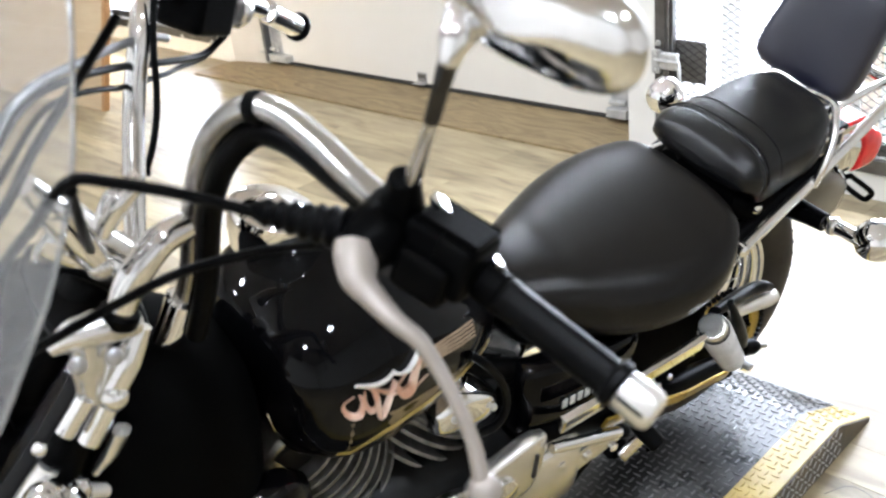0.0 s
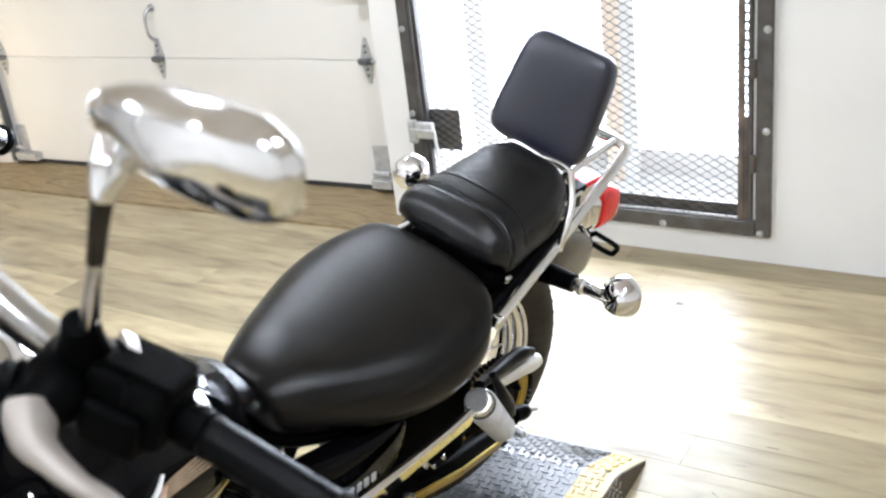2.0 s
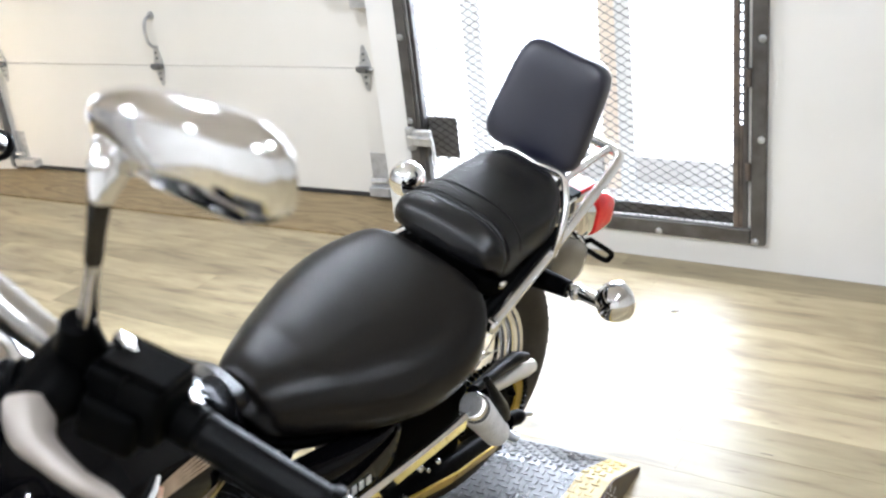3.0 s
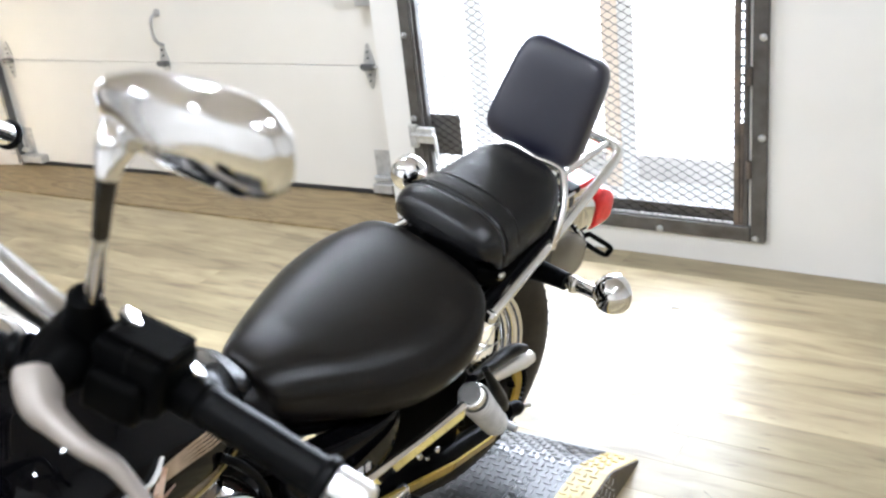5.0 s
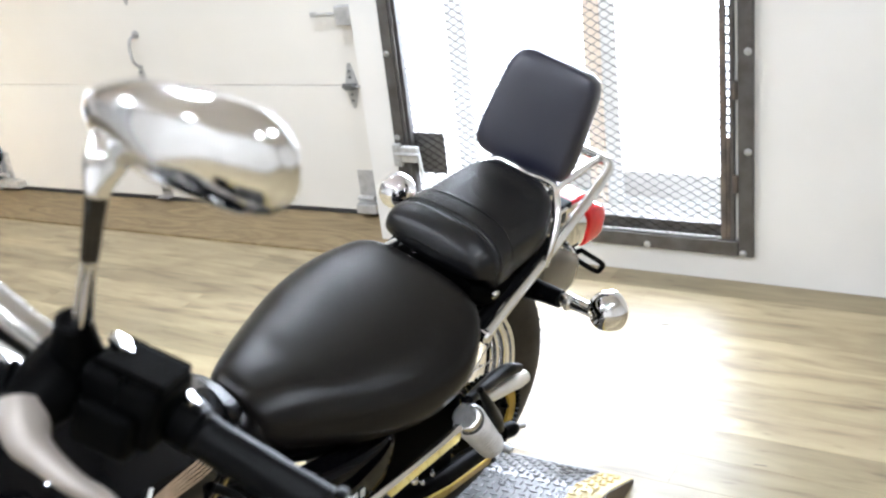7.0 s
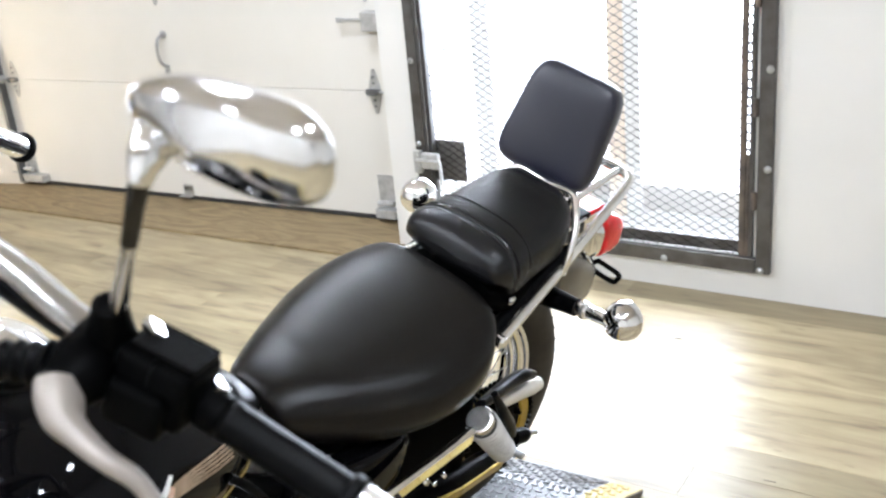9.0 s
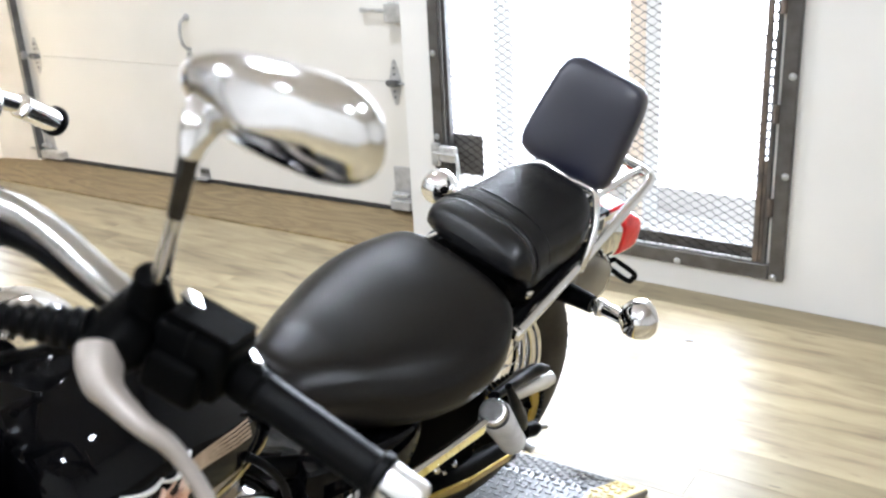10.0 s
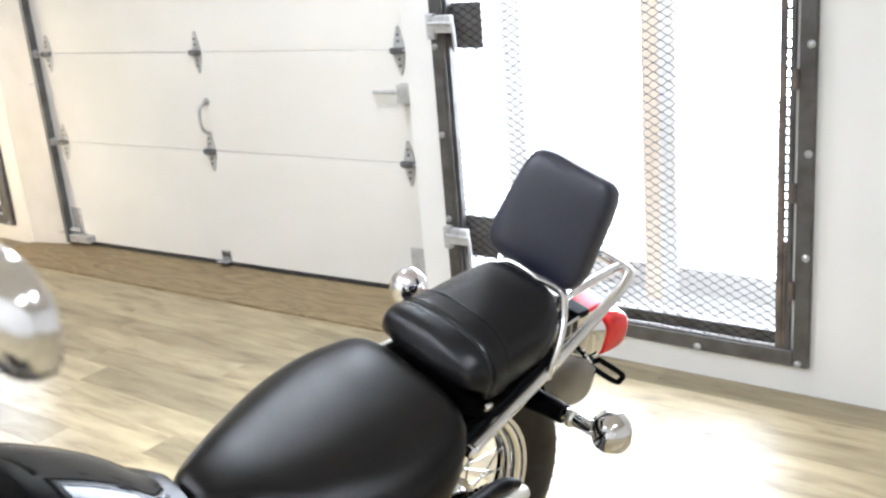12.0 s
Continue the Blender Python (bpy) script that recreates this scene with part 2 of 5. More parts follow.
SMOKED = mat("smoked_acrylic", (0.94, 0.945, 0.95), 0.03, trans=0.93, ior=1.40, rough_var=0.03, scale=6)
SPOKE = mat("steel_spoke", (0.7, 0.7, 0.7), 0.2, 1.0, rough_var=0.05, scale=30)
FLAP = mat("grey_brown_fender", (0.16, 0.145, 0.12), 0.22, coat=0.3, colour2=(0.20, 0.185, 0.155), scale=12)
GRIME = mat("pale_gaiter", (0.58, 0.57, 0.55), 0.42, colour2=(0.46, 0.45, 0.43), scale=30)
CONCRETE = mat("pale_concrete", (0.26, 0.255, 0.245), 0.8, colour2=(0.21, 0.205, 0.20), scale=4, bump=0.2, bump_scale=60)
FRAMEWHITE = mat("white_door_frame", (0.88, 0.88, 0.86), 0.4, colour2=(0.84, 0.84, 0.82), scale=6)
PALEWOOD = mat("pale_orange_post", (0.90, 0.80, 0.68), 0.5, colour2=(0.86, 0.74, 0.61), scale=3, stretch=(9, 9, 1))
PLATE = mat("grey_lock_plate", (0.17, 0.16, 0.15), 0.5, 0.4, colour2=(0.12, 0.115, 0.11), scale=20)
FRAMEWOOD = mat("orange_wood_frame", (0.62, 0.36, 0.17), 0.45, colour2=(0.5, 0.27, 0.12), scale=3, stretch=(9, 9, 1))
DAY = glow("daylight", (0.98, 0.985, 0.995), 28.0)
LAMPGLOW = glow("lamp_diffuser", (1.0, 0.94, 0.85), 6.0)


# ---- mesh helpers ----
def mesh_of(name, bm, material, smooth=True):
    me = bpy.data.meshes.new(name)
    bmesh.ops.recalc_face_normals(bm, faces=bm.faces)
    if smooth:
        # hard edges, and the rims where a large flat face meets its narrow bevel
        for e in bm.edges:
            if len(e.link_faces) == 2:
                turn = e.calc_face_angle(0.0)
                a, b = (f.calc_area() for f in e.link_faces)
                e.smooth = not (turn > radians(38) or (turn > radians(4) and max(a, b) > 8 * min(a, b)))
    bm.to_mesh(me)
    bm.free()
    for m in material if isinstance(material, (list, tuple)) else (material,):
        me.materials.append(m)
    if smooth:
        me.shade_smooth()
    return me


def part(name, bm, material, parent=None, label="", smooth=True):
    """Link a bmesh as one mesh object under a thing or a part; its coordinates are those of the thing."""
    ob = new(name, mesh_of(name, bm, material, smooth))
    ob.parent = parent
    return tagged(ob, label) if label else ob


def solid(name, bm, material, label, category, kind="", smooth=True, group=""):
    return tagged(new(name, mesh_of(name, bm, material, smooth)), label, category, group, kind)


def thing(name, label, category, m=None, group="", kind=""):
    ob = tagged(new(name), label, category, group, kind)
    ob.empty_display_size = 0.05
    if m is not None:
        ob.matrix_world = m
    return ob


def box(x0, x1, y0, y1, z0, z1, bevel=0.0, seg=2, bm=None, m=None):
    bm = bm or bmesh.new()
    made = bmesh.ops.create_cube(bm, size=1.0)["verts"]
    bmesh.ops.scale(bm, vec=(x1 - x0, y1 - y0, z1 - z0), verts=made)
    bmesh.ops.translate(bm, vec=((x0 + x1) / 2, (y0 + y1) / 2, (z0 + z1) / 2), verts=made)
    if bevel:
        edges = {e for v in made for e in v.link_edges}
        made = list({v for f in bmesh.ops.bevel(bm, geom=list(edges), offset=bevel, segments=seg, affect="EDGES", profile=0.6)["faces"] for v in f.verts} | {v for v in made if v.is_valid})
    if m is not None:
        bmesh.ops.transform(bm, matrix=m, verts=[v for v in made if v.is_valid])
    return bm


def spline(points, steps=6):
    p = [Vector(q) for q in points]
    p = [2 * p[0] - p[1]] + p + [2 * p[-1] - p[-2]]
    out = []
    for i in range(1, len(p) - 2):
        for k in range(steps):
            t = k / steps
            out.append(0.5 * (2 * p[i] + (p[i + 1] - p[i - 1]) * t + (2 * p[i - 1] - 5 * p[i] + 4 * p[i + 1] - p[i + 2]) * t * t
                              + (3 * p[i] - p[i - 1] - 3 * p[i + 1] + p[i + 2]) * t ** 3))
    return out + [p[-2]]


def sweep(rings, closed=False, caps=True, bm=None):
    """A skin over rings of points."""
    bm = bm or bmesh.new()
    vs = [[bm.verts.new(p) for p in ring] for ring in rings]
    n = len(vs[0])
    for a, b in zip(vs, vs[1:] + (vs[:1] if closed else [])):
        if a is not b:
            for i in range(n):
                bm.faces.new((a[i], a[(i + 1) % n], b[(i + 1) % n], b[i]))
    if caps and not closed:
        bm.faces.new(vs[0][::-1])
        bm.faces.new(vs[-1])
    return bm


def tube(points, r, n=12, smooth=True, steps=6, closed=False, bm=None, flat=1.0):
    """A round bar along points; r may be a list, one radius for each given point. flat squeezes it."""
    pts = spline(points, steps) if smooth and len(points) > 2 else [Vector(p) for p in points]
    radii = np.interp(np.linspace(0, 1, len(pts)), np.linspace(0, 1, len(r)), r) if isinstance(r, (list, tuple)) else [r] * len(pts)
    rings, side = [], None
    for i, p in enumerate(pts):
        a = pts[max(i - 1, 0)] if not closed else pts[i - 1]
        b = pts[min(i + 1, len(pts) - 1)] if not closed else pts[(i + 1) % len(pts)]
        d = (b - a).normalized()
        if side is None:
            side = d.orthogonal().normalized()
        side = (side - d * side.dot(d)).normalized()
        up = d.cross(side)
        rings.append([p + float(radii[i]) * (math.cos(k * math.tau / n) * side + flat * math.sin(k * math.tau / n) * up) for k in range(n)])
    return sweep(rings, closed, bm=bm)


def lathe(profile, m=None, n=32, bm=None, caps=True):
    """Profile rows of (radius, height) turned about z, then laid by the pose m."""
    m = m or Matrix()
    rings = [[m @ Vector((r * math.cos(k * math.tau / n), r * math.sin(k * math.tau / n), h)) for k in range(n)] for r, h in profile]
    return sweep(rings, caps=caps, bm=bm)


def along(a, b):
    """The pose at a whose z axis points to b."""
    a, b = Vector(a), Vector(b)
    return Matrix.Translation(a) @ (b - a).to_track_quat("Z", "Y").to_matrix().to_4x4()


def rod(a, b, r, n=12, bevel=0.0, bm=None):
    h = (Vector(b) - Vector(a)).length
    prof = [(r - bevel, 0), (r, bevel), (r, h - bevel), (r - bevel, h)] if bevel else [(r, 0), (r, h)]
    return lathe(prof, along(a, b), n, bm)


def superring(u, cv, cw, hv, top, bottom, n=36, p=2.6, q=2.2):
    """A cushion section at u: half width hv, from bottom to top about cw."""
    ring = []
    for k in range(n):
        a = k * math.tau / n
        c, s = math.cos(a), math.sin(a)
        h = top - cw if s > 0 else cw - bottom
        e = p if s > 0 else q
        ring.append(Vector((u, cv + hv * math.copysign(abs(c) ** (2 / e), c), cw + h * math.copysign(abs(s) ** (2 / e), s))))
    return ring


def ico(centre, r, sub=3, scale=(1, 1, 1), bm=None, m=None):
    bm = bm or bmesh.new()
    vs = bmesh.ops.create_icosphere(bm, subdivisions=sub, radius=r)["verts"]
    bmesh.ops.scale(bm, vec=scale, verts=vs)
    if m is not None:
        bmesh.ops.transform(bm, matrix=m, verts=vs)
    bmesh.ops.translate(bm, vec=centre, verts=vs)
    return bm


def grid_loft(rows, bm=None, thick=None):
    """An open sheet over rows of points, thickened along its normals."""
    bm = bm or bmesh.new()
    vs = [[bm.verts.new(p) for p in row] for row in rows]
    for a, b in zip(vs, vs[1:]):
        for i in range(len(a) - 1):
            bm.faces.new((a[i], a[i + 1], b[i + 1], b[i]))
    if thick:
        bmesh.ops.recalc_face_normals(bm, faces=bm.faces)
        bmesh.ops.solidify(bm, geom=list(bm.faces), thickness=thick)
    return bm

# ---- the room ----
NORTH, BACK = 3.6, 3.95          # inner and outer face of the wall with the gate and the garage door
WEST, EAST, SOUTH = -8.0, 3.2, -2.2
GATE2 = -4.466                   # the second gate's offset from the first
bm = bmesh.new()
for x0, x1, z0, z1 in ((WEST, -6.266, 0, CEILING), (-6.266, -5.026, 0, 0.15), (-6.266, -5.026, 2.15, CEILING), (-5.026, -4.82, 0, CEILING),
                       (-4.82, -2.0, 2.4, CEILING), (-2.0, -1.80, 0, CEILING), (-1.80, -0.56, 0, 0.15), (-1.80, -0.56, 2.15, CEILING), (-0.56, EAST, 0, CEILING)):
    box(x0, x1, NORTH, BACK, z0, z1, bm=bm)
solid("wall_north", bm, WALL, "white painted wall with gate and garage openings", "wall", "structure", smooth=False)
solid("wall_west", box(WEST - 0.2, WEST, SOUTH, BACK, 0, CEILING), DIMWALL, "plain grey-beige side wall", "wall", "structure", smooth=False)
solid("wall_east", box(EAST, EAST + 0.2, SOUTH, BACK, 0, CEILING), WALL, "plain white painted side wall", "wall", "structure", smooth=False)
solid("wall_south", box(WEST - 0.2, EAST + 0.2, SOUTH - 0.2, SOUTH, 0, CEILING), WALL, "plain pale painted rear wall", "wall", "structure", smooth=False)
solid("ceiling", box(WEST - 0.2, EAST + 0.2, SOUTH - 0.2, BACK, CEILING, CEILING + 0.15), CEIL, "plain beige board ceiling", "ceiling", "structure", smooth=False)
solid("ground", box(-14, 9, BACK + 0.002, 12, -0.2, -0.06), CONCRETE, "pale concrete ground outside the gates", "ground", "structure", smooth=False)
solid("backdrop", box(-16, 11, 9.0, 9.1, -1, 9), DAY, "overexposed white daylight outside", "backdrop", "structure", smooth=False)

for lx, ly in LAMPS:
    light = thing("ceiling_light", "round white ceiling light with a lit diffuser", "ceiling light", pose(lx, ly, CEILING), "ceiling lights")
    part("housing", lathe([(0.10, -0.05), (0.15, -0.052), (0.16, -0.045), (0.16, 0.0)], n=28), FRAMEWHITE, light)
    part("diffuser", lathe([(0.098, -0.046), (0.098, -0.049)], n=28), LAMPGLOW, light)

# splayed reveal beside the garage door's track, its shade painted in as grey-beige
bm = sweep([[(-4.8195, 3.6015, z), (-4.560, 3.666, z), (-4.560, 3.690, z), (-4.8195, 3.676, z)] for z in (0.0115, 2.398)])
solid("trim", bm, TRIM, "reveal beside the garage door, its shade coloured in grey-beige", "door trim", "structure", smooth=False)

# plywood threshold before the garage door
bm = sweep([[(-4.83, 3.328, z), (-1.93, 3.432, z), (-1.93, 3.597, z), (-2.002, 3.597, z), (-2.002, 3.93, z), (-4.817, 3.93, z), (-4.817, 3.597, z), (-4.83, 3.597, z)] for z in (0.0, 0.011)])
solid("threshold_board", bm, PLY, "worn brown plywood strip along the garage door", "floor board", "structure")


# ---- sectional garage door ----
def hinge(parent, x, z, roller):
    h = part("hinge", hinge_plate(x, z, roller), ZINC, parent)
    bm = rod((x - 0.032, -0.018, z), (x + 0.032, -0.018, z), 0.012, 10)
    box(x - 0.022, x + 0.022, -0.034, -0.008, z - 0.014, z + 0.012, 0.003, 1, bm=bm)
    part("knuckle", bm, TRACK, h, "dark hinge knuckle")
    for k in (-0.062, -0.036, 0.036, 0.062):
        part("screw", rod((x, -0.0125, z + k), (x, -0.005, z + k), 0.0055, 8), TRACK, h)
    return h


def hinge_plate(x, z, roller):
    bm = bmesh.new()
    for s in (1, -1):
        rows = [(0.028, 0.006), (0.026, 0.02), (0.014, 0.07), (0.005, 0.096)]
        front = [Vector((x + k * w, -0.006, z + s * h)) for w, h in rows for k in (-1, 1)]
        ring_l, ring_r = front[0::2], front[1::2]
        loop = ring_l + ring_r[::-1]
        lo = [bm.verts.new(p) for p in loop]
        hi = [bm.verts.new(p + Vector((0, 0.005, 0))) for p in loop]
        bm.faces.new(lo)
        bm.faces.new(hi[::-1])
        for i in range(len(lo)):
            j = (i + 1) % len(lo)
            bm.faces.new((lo[i], lo[j], hi[j], hi[i]))
    if roller:
        rod((x, -0.02, z), (x + roller * 0.11, -0.02, z), 0.006, 8, bm=bm)
        rod((x + roller * 0.075, -0.02, z), (x + roller * 0.10, -0.02, z), 0.022, 14, 0.004, bm=bm)
    return bm


door = thing("garage_door", "closed cream sectional garage door with galvanised hinges", "garage door", pose(-3.366, 3.762, 0.0, 0, 0, 3.16))
SEAMS = [0.030, 0.589, 1.056, 1.523, 2.42]
for z0, z1 in zip(SEAMS, SEAMS[1:]):
    part("section", box(-1.475, 1.385, 0.0, 0.045, z0 + 0.0015, z1 - 0.0015, 0.003, 2), DOORWHITE, door)
part("bottom_seal", box(-1.20, 1.35, -0.004, 0.05, 0.0112, 0.030, 0.004, 2), SEAL, door, "black rubber bottom seal")
part("seal_end", box(-1.452, -1.203, 0.004, 0.05, 0.0112, 0.034, 0.003, 2), SCUFF, door, "dirty brown seal end")
for z in SEAMS[1:4]:
    for x, side in ((-1.104, -1), (0.0, 0), (1.158, 1)):
        hinge(door, x, z, side)
bm = tube([(0.012, -0.004, 0.825), (0.009, -0.04, 0.81), (0.006, -0.052, 0.77), (0.008, -0.05, 0.715), (0.012, -0.03, 0.685), (0.012, -0.004, 0.675)], 0.0075, 10)
lathe([(0.018, 0), (0.018, 0.006), (0.012, 0.008)], pose(0.012, -0.001, 0.825, 90), 14, bm)
part("pull_handle", bm, GALV, door, "bent steel pull handle")
bm = box(1.150, 1.26, -0.045, 0.0, 0.845, 0.925, 0.006, 2)
rod((1.05, -0.025, 0.890), (1.16, -0.025, 0.890), 0.008, 10, 0.002, bm)
box(1.02, 1.055, -0.033, -0.017, 0.880, 0.900, 0.003, 1, bm=bm)
part("slide_lock", bm, ZINC, door, "galvanised slide bolt")
bm = box(-0.046, 0.03, -0.045, 0.0, 0.034, 0.039, 0.0015, 1)
box(-0.040, 0.024, -0.004, 0.0, 0.036, 0.088, 0.001, 1, bm=bm)
step = part("step_plate", bm, GALV, door, "small steel lift step")
for x in (-0.026, -0.008, 0.010):
    part("step_slot", box(x - 0.005, x + 0.005, -0.0055, -0.003, 0.058, 0.078, 0.0, 1), SEAL, step)
for x0, x1 in ((-1.17, -1.09), (1.12, 1.22)):
    bm = box(x0, x1, -0.004, 0.0, 0.036, 0.22, 0.001, 1)
    box(x0, x1 + 0.08 * (x0 < 0), -0.05, 0.0, 0.034, 0.075, 0.003, 1, bm=bm)
    rod((x0 + 0.01, -0.03, 0.1), (x1 - 0.01, -0.03, 0.1), 0.012, 10, bm=bm)
    part("bottom_bracket", bm, ZINC, door)
for x, s in ((-1.19, 1), (1.30, -1)):
    bm = box(x - 0.004, x, -0.055, 0.03, 0.03, 2.3, 0.001, 1)
    box(x, x + s * 0.02, -0.055, -0.051, 0.03, 2.3, 0.0, 1, bm=bm)
    box(x, x + s * 0.022, 0.026, 0.03, 0.03, 2.3, 0.0, 1, bm=bm)
    part("track", bm, TRACK, door, "grey steel roller track")
    for z in (0.08, 0.9, 1.7):
        bm = box(x - s * 0.06, x, 0.005, 0.012, z - 0.05, z + 0.05, 0.002, 1)
        box(x - s * 0.06, x, -0.05, 0.012, z - 0.004, z + 0.004, 0.001, 1, bm=bm)
        part("track_bracket", bm, GALV, door)


# ---- steel security gate with expanded mesh ----
def expanded_mesh(x0, x1, z0, z1, y, dx=0.05, dz=0.0285, w=0.0023):
    """Diamond mesh: zigzag strands as thin square bars."""
    verts, faces = [], []
    cols = int(round((x1 - x0) / (dx / 2)))
    rows = int(round((z1 - z0) / dz))
    for r in range(rows + 1):
        for half in (0, 1):
            base = z0 + r * dz
            first = len(verts)
            for c in range(cols + 1):
                x, z = x0 + c * dx / 2, base + (-1 if half else 1) * (c % 2) * dz / 2
                away = (1 if half else -1) * (1 if c % 2 else -1) * dz / dx
                for e, t in ((-0.005, 0.40), (-0.002, 0.80), (0.002, 0.80), (0.005, 0.40)):
                    k = z + away * max(0, abs(e) - 0.002)
                    verts += [(x + e, y - 0.0015, k - w * t), (x + e, y + 0.0015, k - w * t), (x + e, y + 0.0015, k + w * t), (x + e, y - 0.0015, k + w * t)]
            for c in range(4 * cols + 3):
                a, b = first + 4 * c, first + 4 * c + 4
                for k in range(4):
                    faces.append((a + k, a + (k + 1) % 4, b + (k + 1) % 4, b + k))
    me = bpy.data.meshes.new("mesh_panel")
    me.from_pydata(verts, [], faces)
    me.materials.append(MESHSTEEL)
    return me


def latch(parent, z):
    bm = box(-1.858, -1.822, 3.545, 3.565, z - 0.045, z + 0.045, 0.003, 1)
    for k in (-0.03, 0.03):
        rod((-1.84, 3.538, z + k), (-1.84, 3.548, z + k), 0.007, 8, bm=bm)
    box(-1.815, -1.74, 3.535, 3.56, z - 0.022, z + 0.04, 0.004, 1, bm=bm)
    tube([(-1.835, 3.53, z + 0.012), (-1.74, 3.528, z + 0.012), (-1.725, 3.526, z + 0.004), (-1.72, 3.526, z - 0.09)], 0.007, 10, steps=4, bm=bm)
    return part("latch", bm, ZINC, parent, "galvanised slide latch with bent handle")


gate = thing("security_gate", "dark steel security gate with expanded metal mesh", "gate", group="security gates")
for x0, x1 in ((-1.863, -1.815), (-0.542, -0.494)):
    part("frame_bar", box(x0, x1, 3.575, 3.598, 0.094, 2.2, 0.003, 1), STEEL, gate)
part("frame_bar", box(-1.814, -0.543, 3.575, 3.598, 0.094, 0.146, 0.003, 1), STEEL, gate)
part("frame_bar", box(-1.814, -0.543, 3.575, 3.598, 2.15, 2.2, 0.003, 1), STEEL, gate)
part("leaf_stile", box(-1.808, -1.786, 3.58, 3.61, 0.156, 2.14, 0.003, 1), STEEL, gate)
part("leaf_stile", box(-0.604, -0.583, 3.588, 3.602, 0.126, 2.14, 0.003, 1), RUSTY, gate, "brown stained gate stile")
part("leaf_stile", box(-0.572, -0.556, 3.588, 3.602, 0.126, 2.14, 0.003, 1), STEEL, gate)
bm = bmesh.new()
for k in range(57):
    box(-0.5829, -0.5721, 3.592, 3.598, 0.512 + k * 0.0285, 0.5195 + k * 0.0285, bm=bm)
tagged(part("slot_web", bm, STEEL, gate, smooth=False), "short steel webs across the slot", kind="stuff")
part("slot_plate", box(-0.5828, -0.5722, 3.590, 3.600, 0.126, 0.50, 0.002, 1), RUSTY, gate, "brown stained filler plate")
part("leaf_rail", box(-1.785, -0.604, 3.611, 3.622, 0.147, 0.190, 0.002, 1), STEEL, gate)
part("leaf_rail", box(-1.785, -0.604, 3.59, 3.61, 2.12, 2.14, 0.002, 1), STEEL, gate)
panel = new("mesh_panel", expanded_mesh(-1.785, -0.56, 0.1415, 2.1215, 3.607))
panel.parent = gate
tagged(panel, "expanded metal diamond mesh", kind="stuff")
for x, z in [(-0.509, z) for z in (0.459, 0.781, 1.10, 1.42, 1.74, 2.06)] + [(-1.845, z) for z in (0.45, 0.773, 1.095, 1.42, 1.74, 2.06)] + \
        [(x, 0.107) for x in (-0.526, -0.857, -1.19, -1.52)]:
    part("bolt", lathe([(0.0125, 0), (0.0125, 0.003), (0.010, 0.007), (0.005, 0.0095)], pose(x, 3.5752, z, 90), 12), GALV, gate)
for z in (0.30, 1.085):
    bm = box(-1.806, -1.660, 3.612, 3.618, z, z + 0.16, 0.002, 1)
    part("lock_plate", bm, PLATE, gate, "grey lock guard plate behind the mesh")
latch(gate, 0.385)
latch(gate, 1.17)
part("slide_rod", rod((-1.80, 3.568, 0.16), (-1.80, 3.568, 1.9), 0.005, 8), STEEL, gate)
for z in (0.35, 0.66, 1.0, 1.4):
    part("gate_hinge", rod((-0.55, 3.572, z - 0.03), (-0.55, 3.572, z + 0.03), 0.010, 10, 0.002), RUSTY, gate)
gate.matrix_world = pose(0.004, 0, 0.006)
copy_thing(gate, pose(GATE2 + 0.004, 0, 0.006))

outer = thing("outer_door", "white framed glazed outer door with a wood post", "door", kind="structure")
for x0, x1, z0, z1, material, label in ((-1.735, -1.647, -0.05, 2.15, FRAMEWHITE, ""), (-1.10, -1.037, -0.05, 2.15, FRAMEWHITE, ""), (-1.165, -1.102, -0.05, 2.15, PALEWOOD, "pale orange wood post"),
                                        (-1.645, -1.167, 0.185, 0.285, TRIM, "grey lower door rail"), (-1.035, -0.56, 0.185, 0.285, TRIM, "grey lower door rail"),
                                        (-1.645, -1.167, -0.05, 0.183, FRAMEWHITE, "white kick panel"), (-1.035, -0.56, -0.05, 0.183, FRAMEWHITE, "white kick panel")):
    part("door_frame", box(x0, x1, 3.84, 3.88, z0, z1, 0.004, 1), material, outer, label)

# ---- wheel ramp ----
RAMP_TOP, RAMP_END = 0.085, -0.17
ramp = thing("wheel_ramp", "low steel tread plate ramp with yellow painted edges", "ramp", pose(-0.468, 2.405, 0.0, 0, 0, 1.2))


def deck_z(y):
    return RAMP_TOP if y < RAMP_END else RAMP_TOP + (0.010 - RAMP_TOP) * (y - RAMP_END) / -RAMP_END


def ramp_slab(x0, x1, material, name, label):
    ys = [-2.75, RAMP_END - 0.015, RAMP_END + 0.01, -0.004, 0.0]
    rings = [[(x0, y, 0.0), (x1, y, 0.0), (x1, y, deck_z(y)), (x0, y, deck_z(y))] for y in ys]
    return part(name, sweep(rings), material, ramp, label)


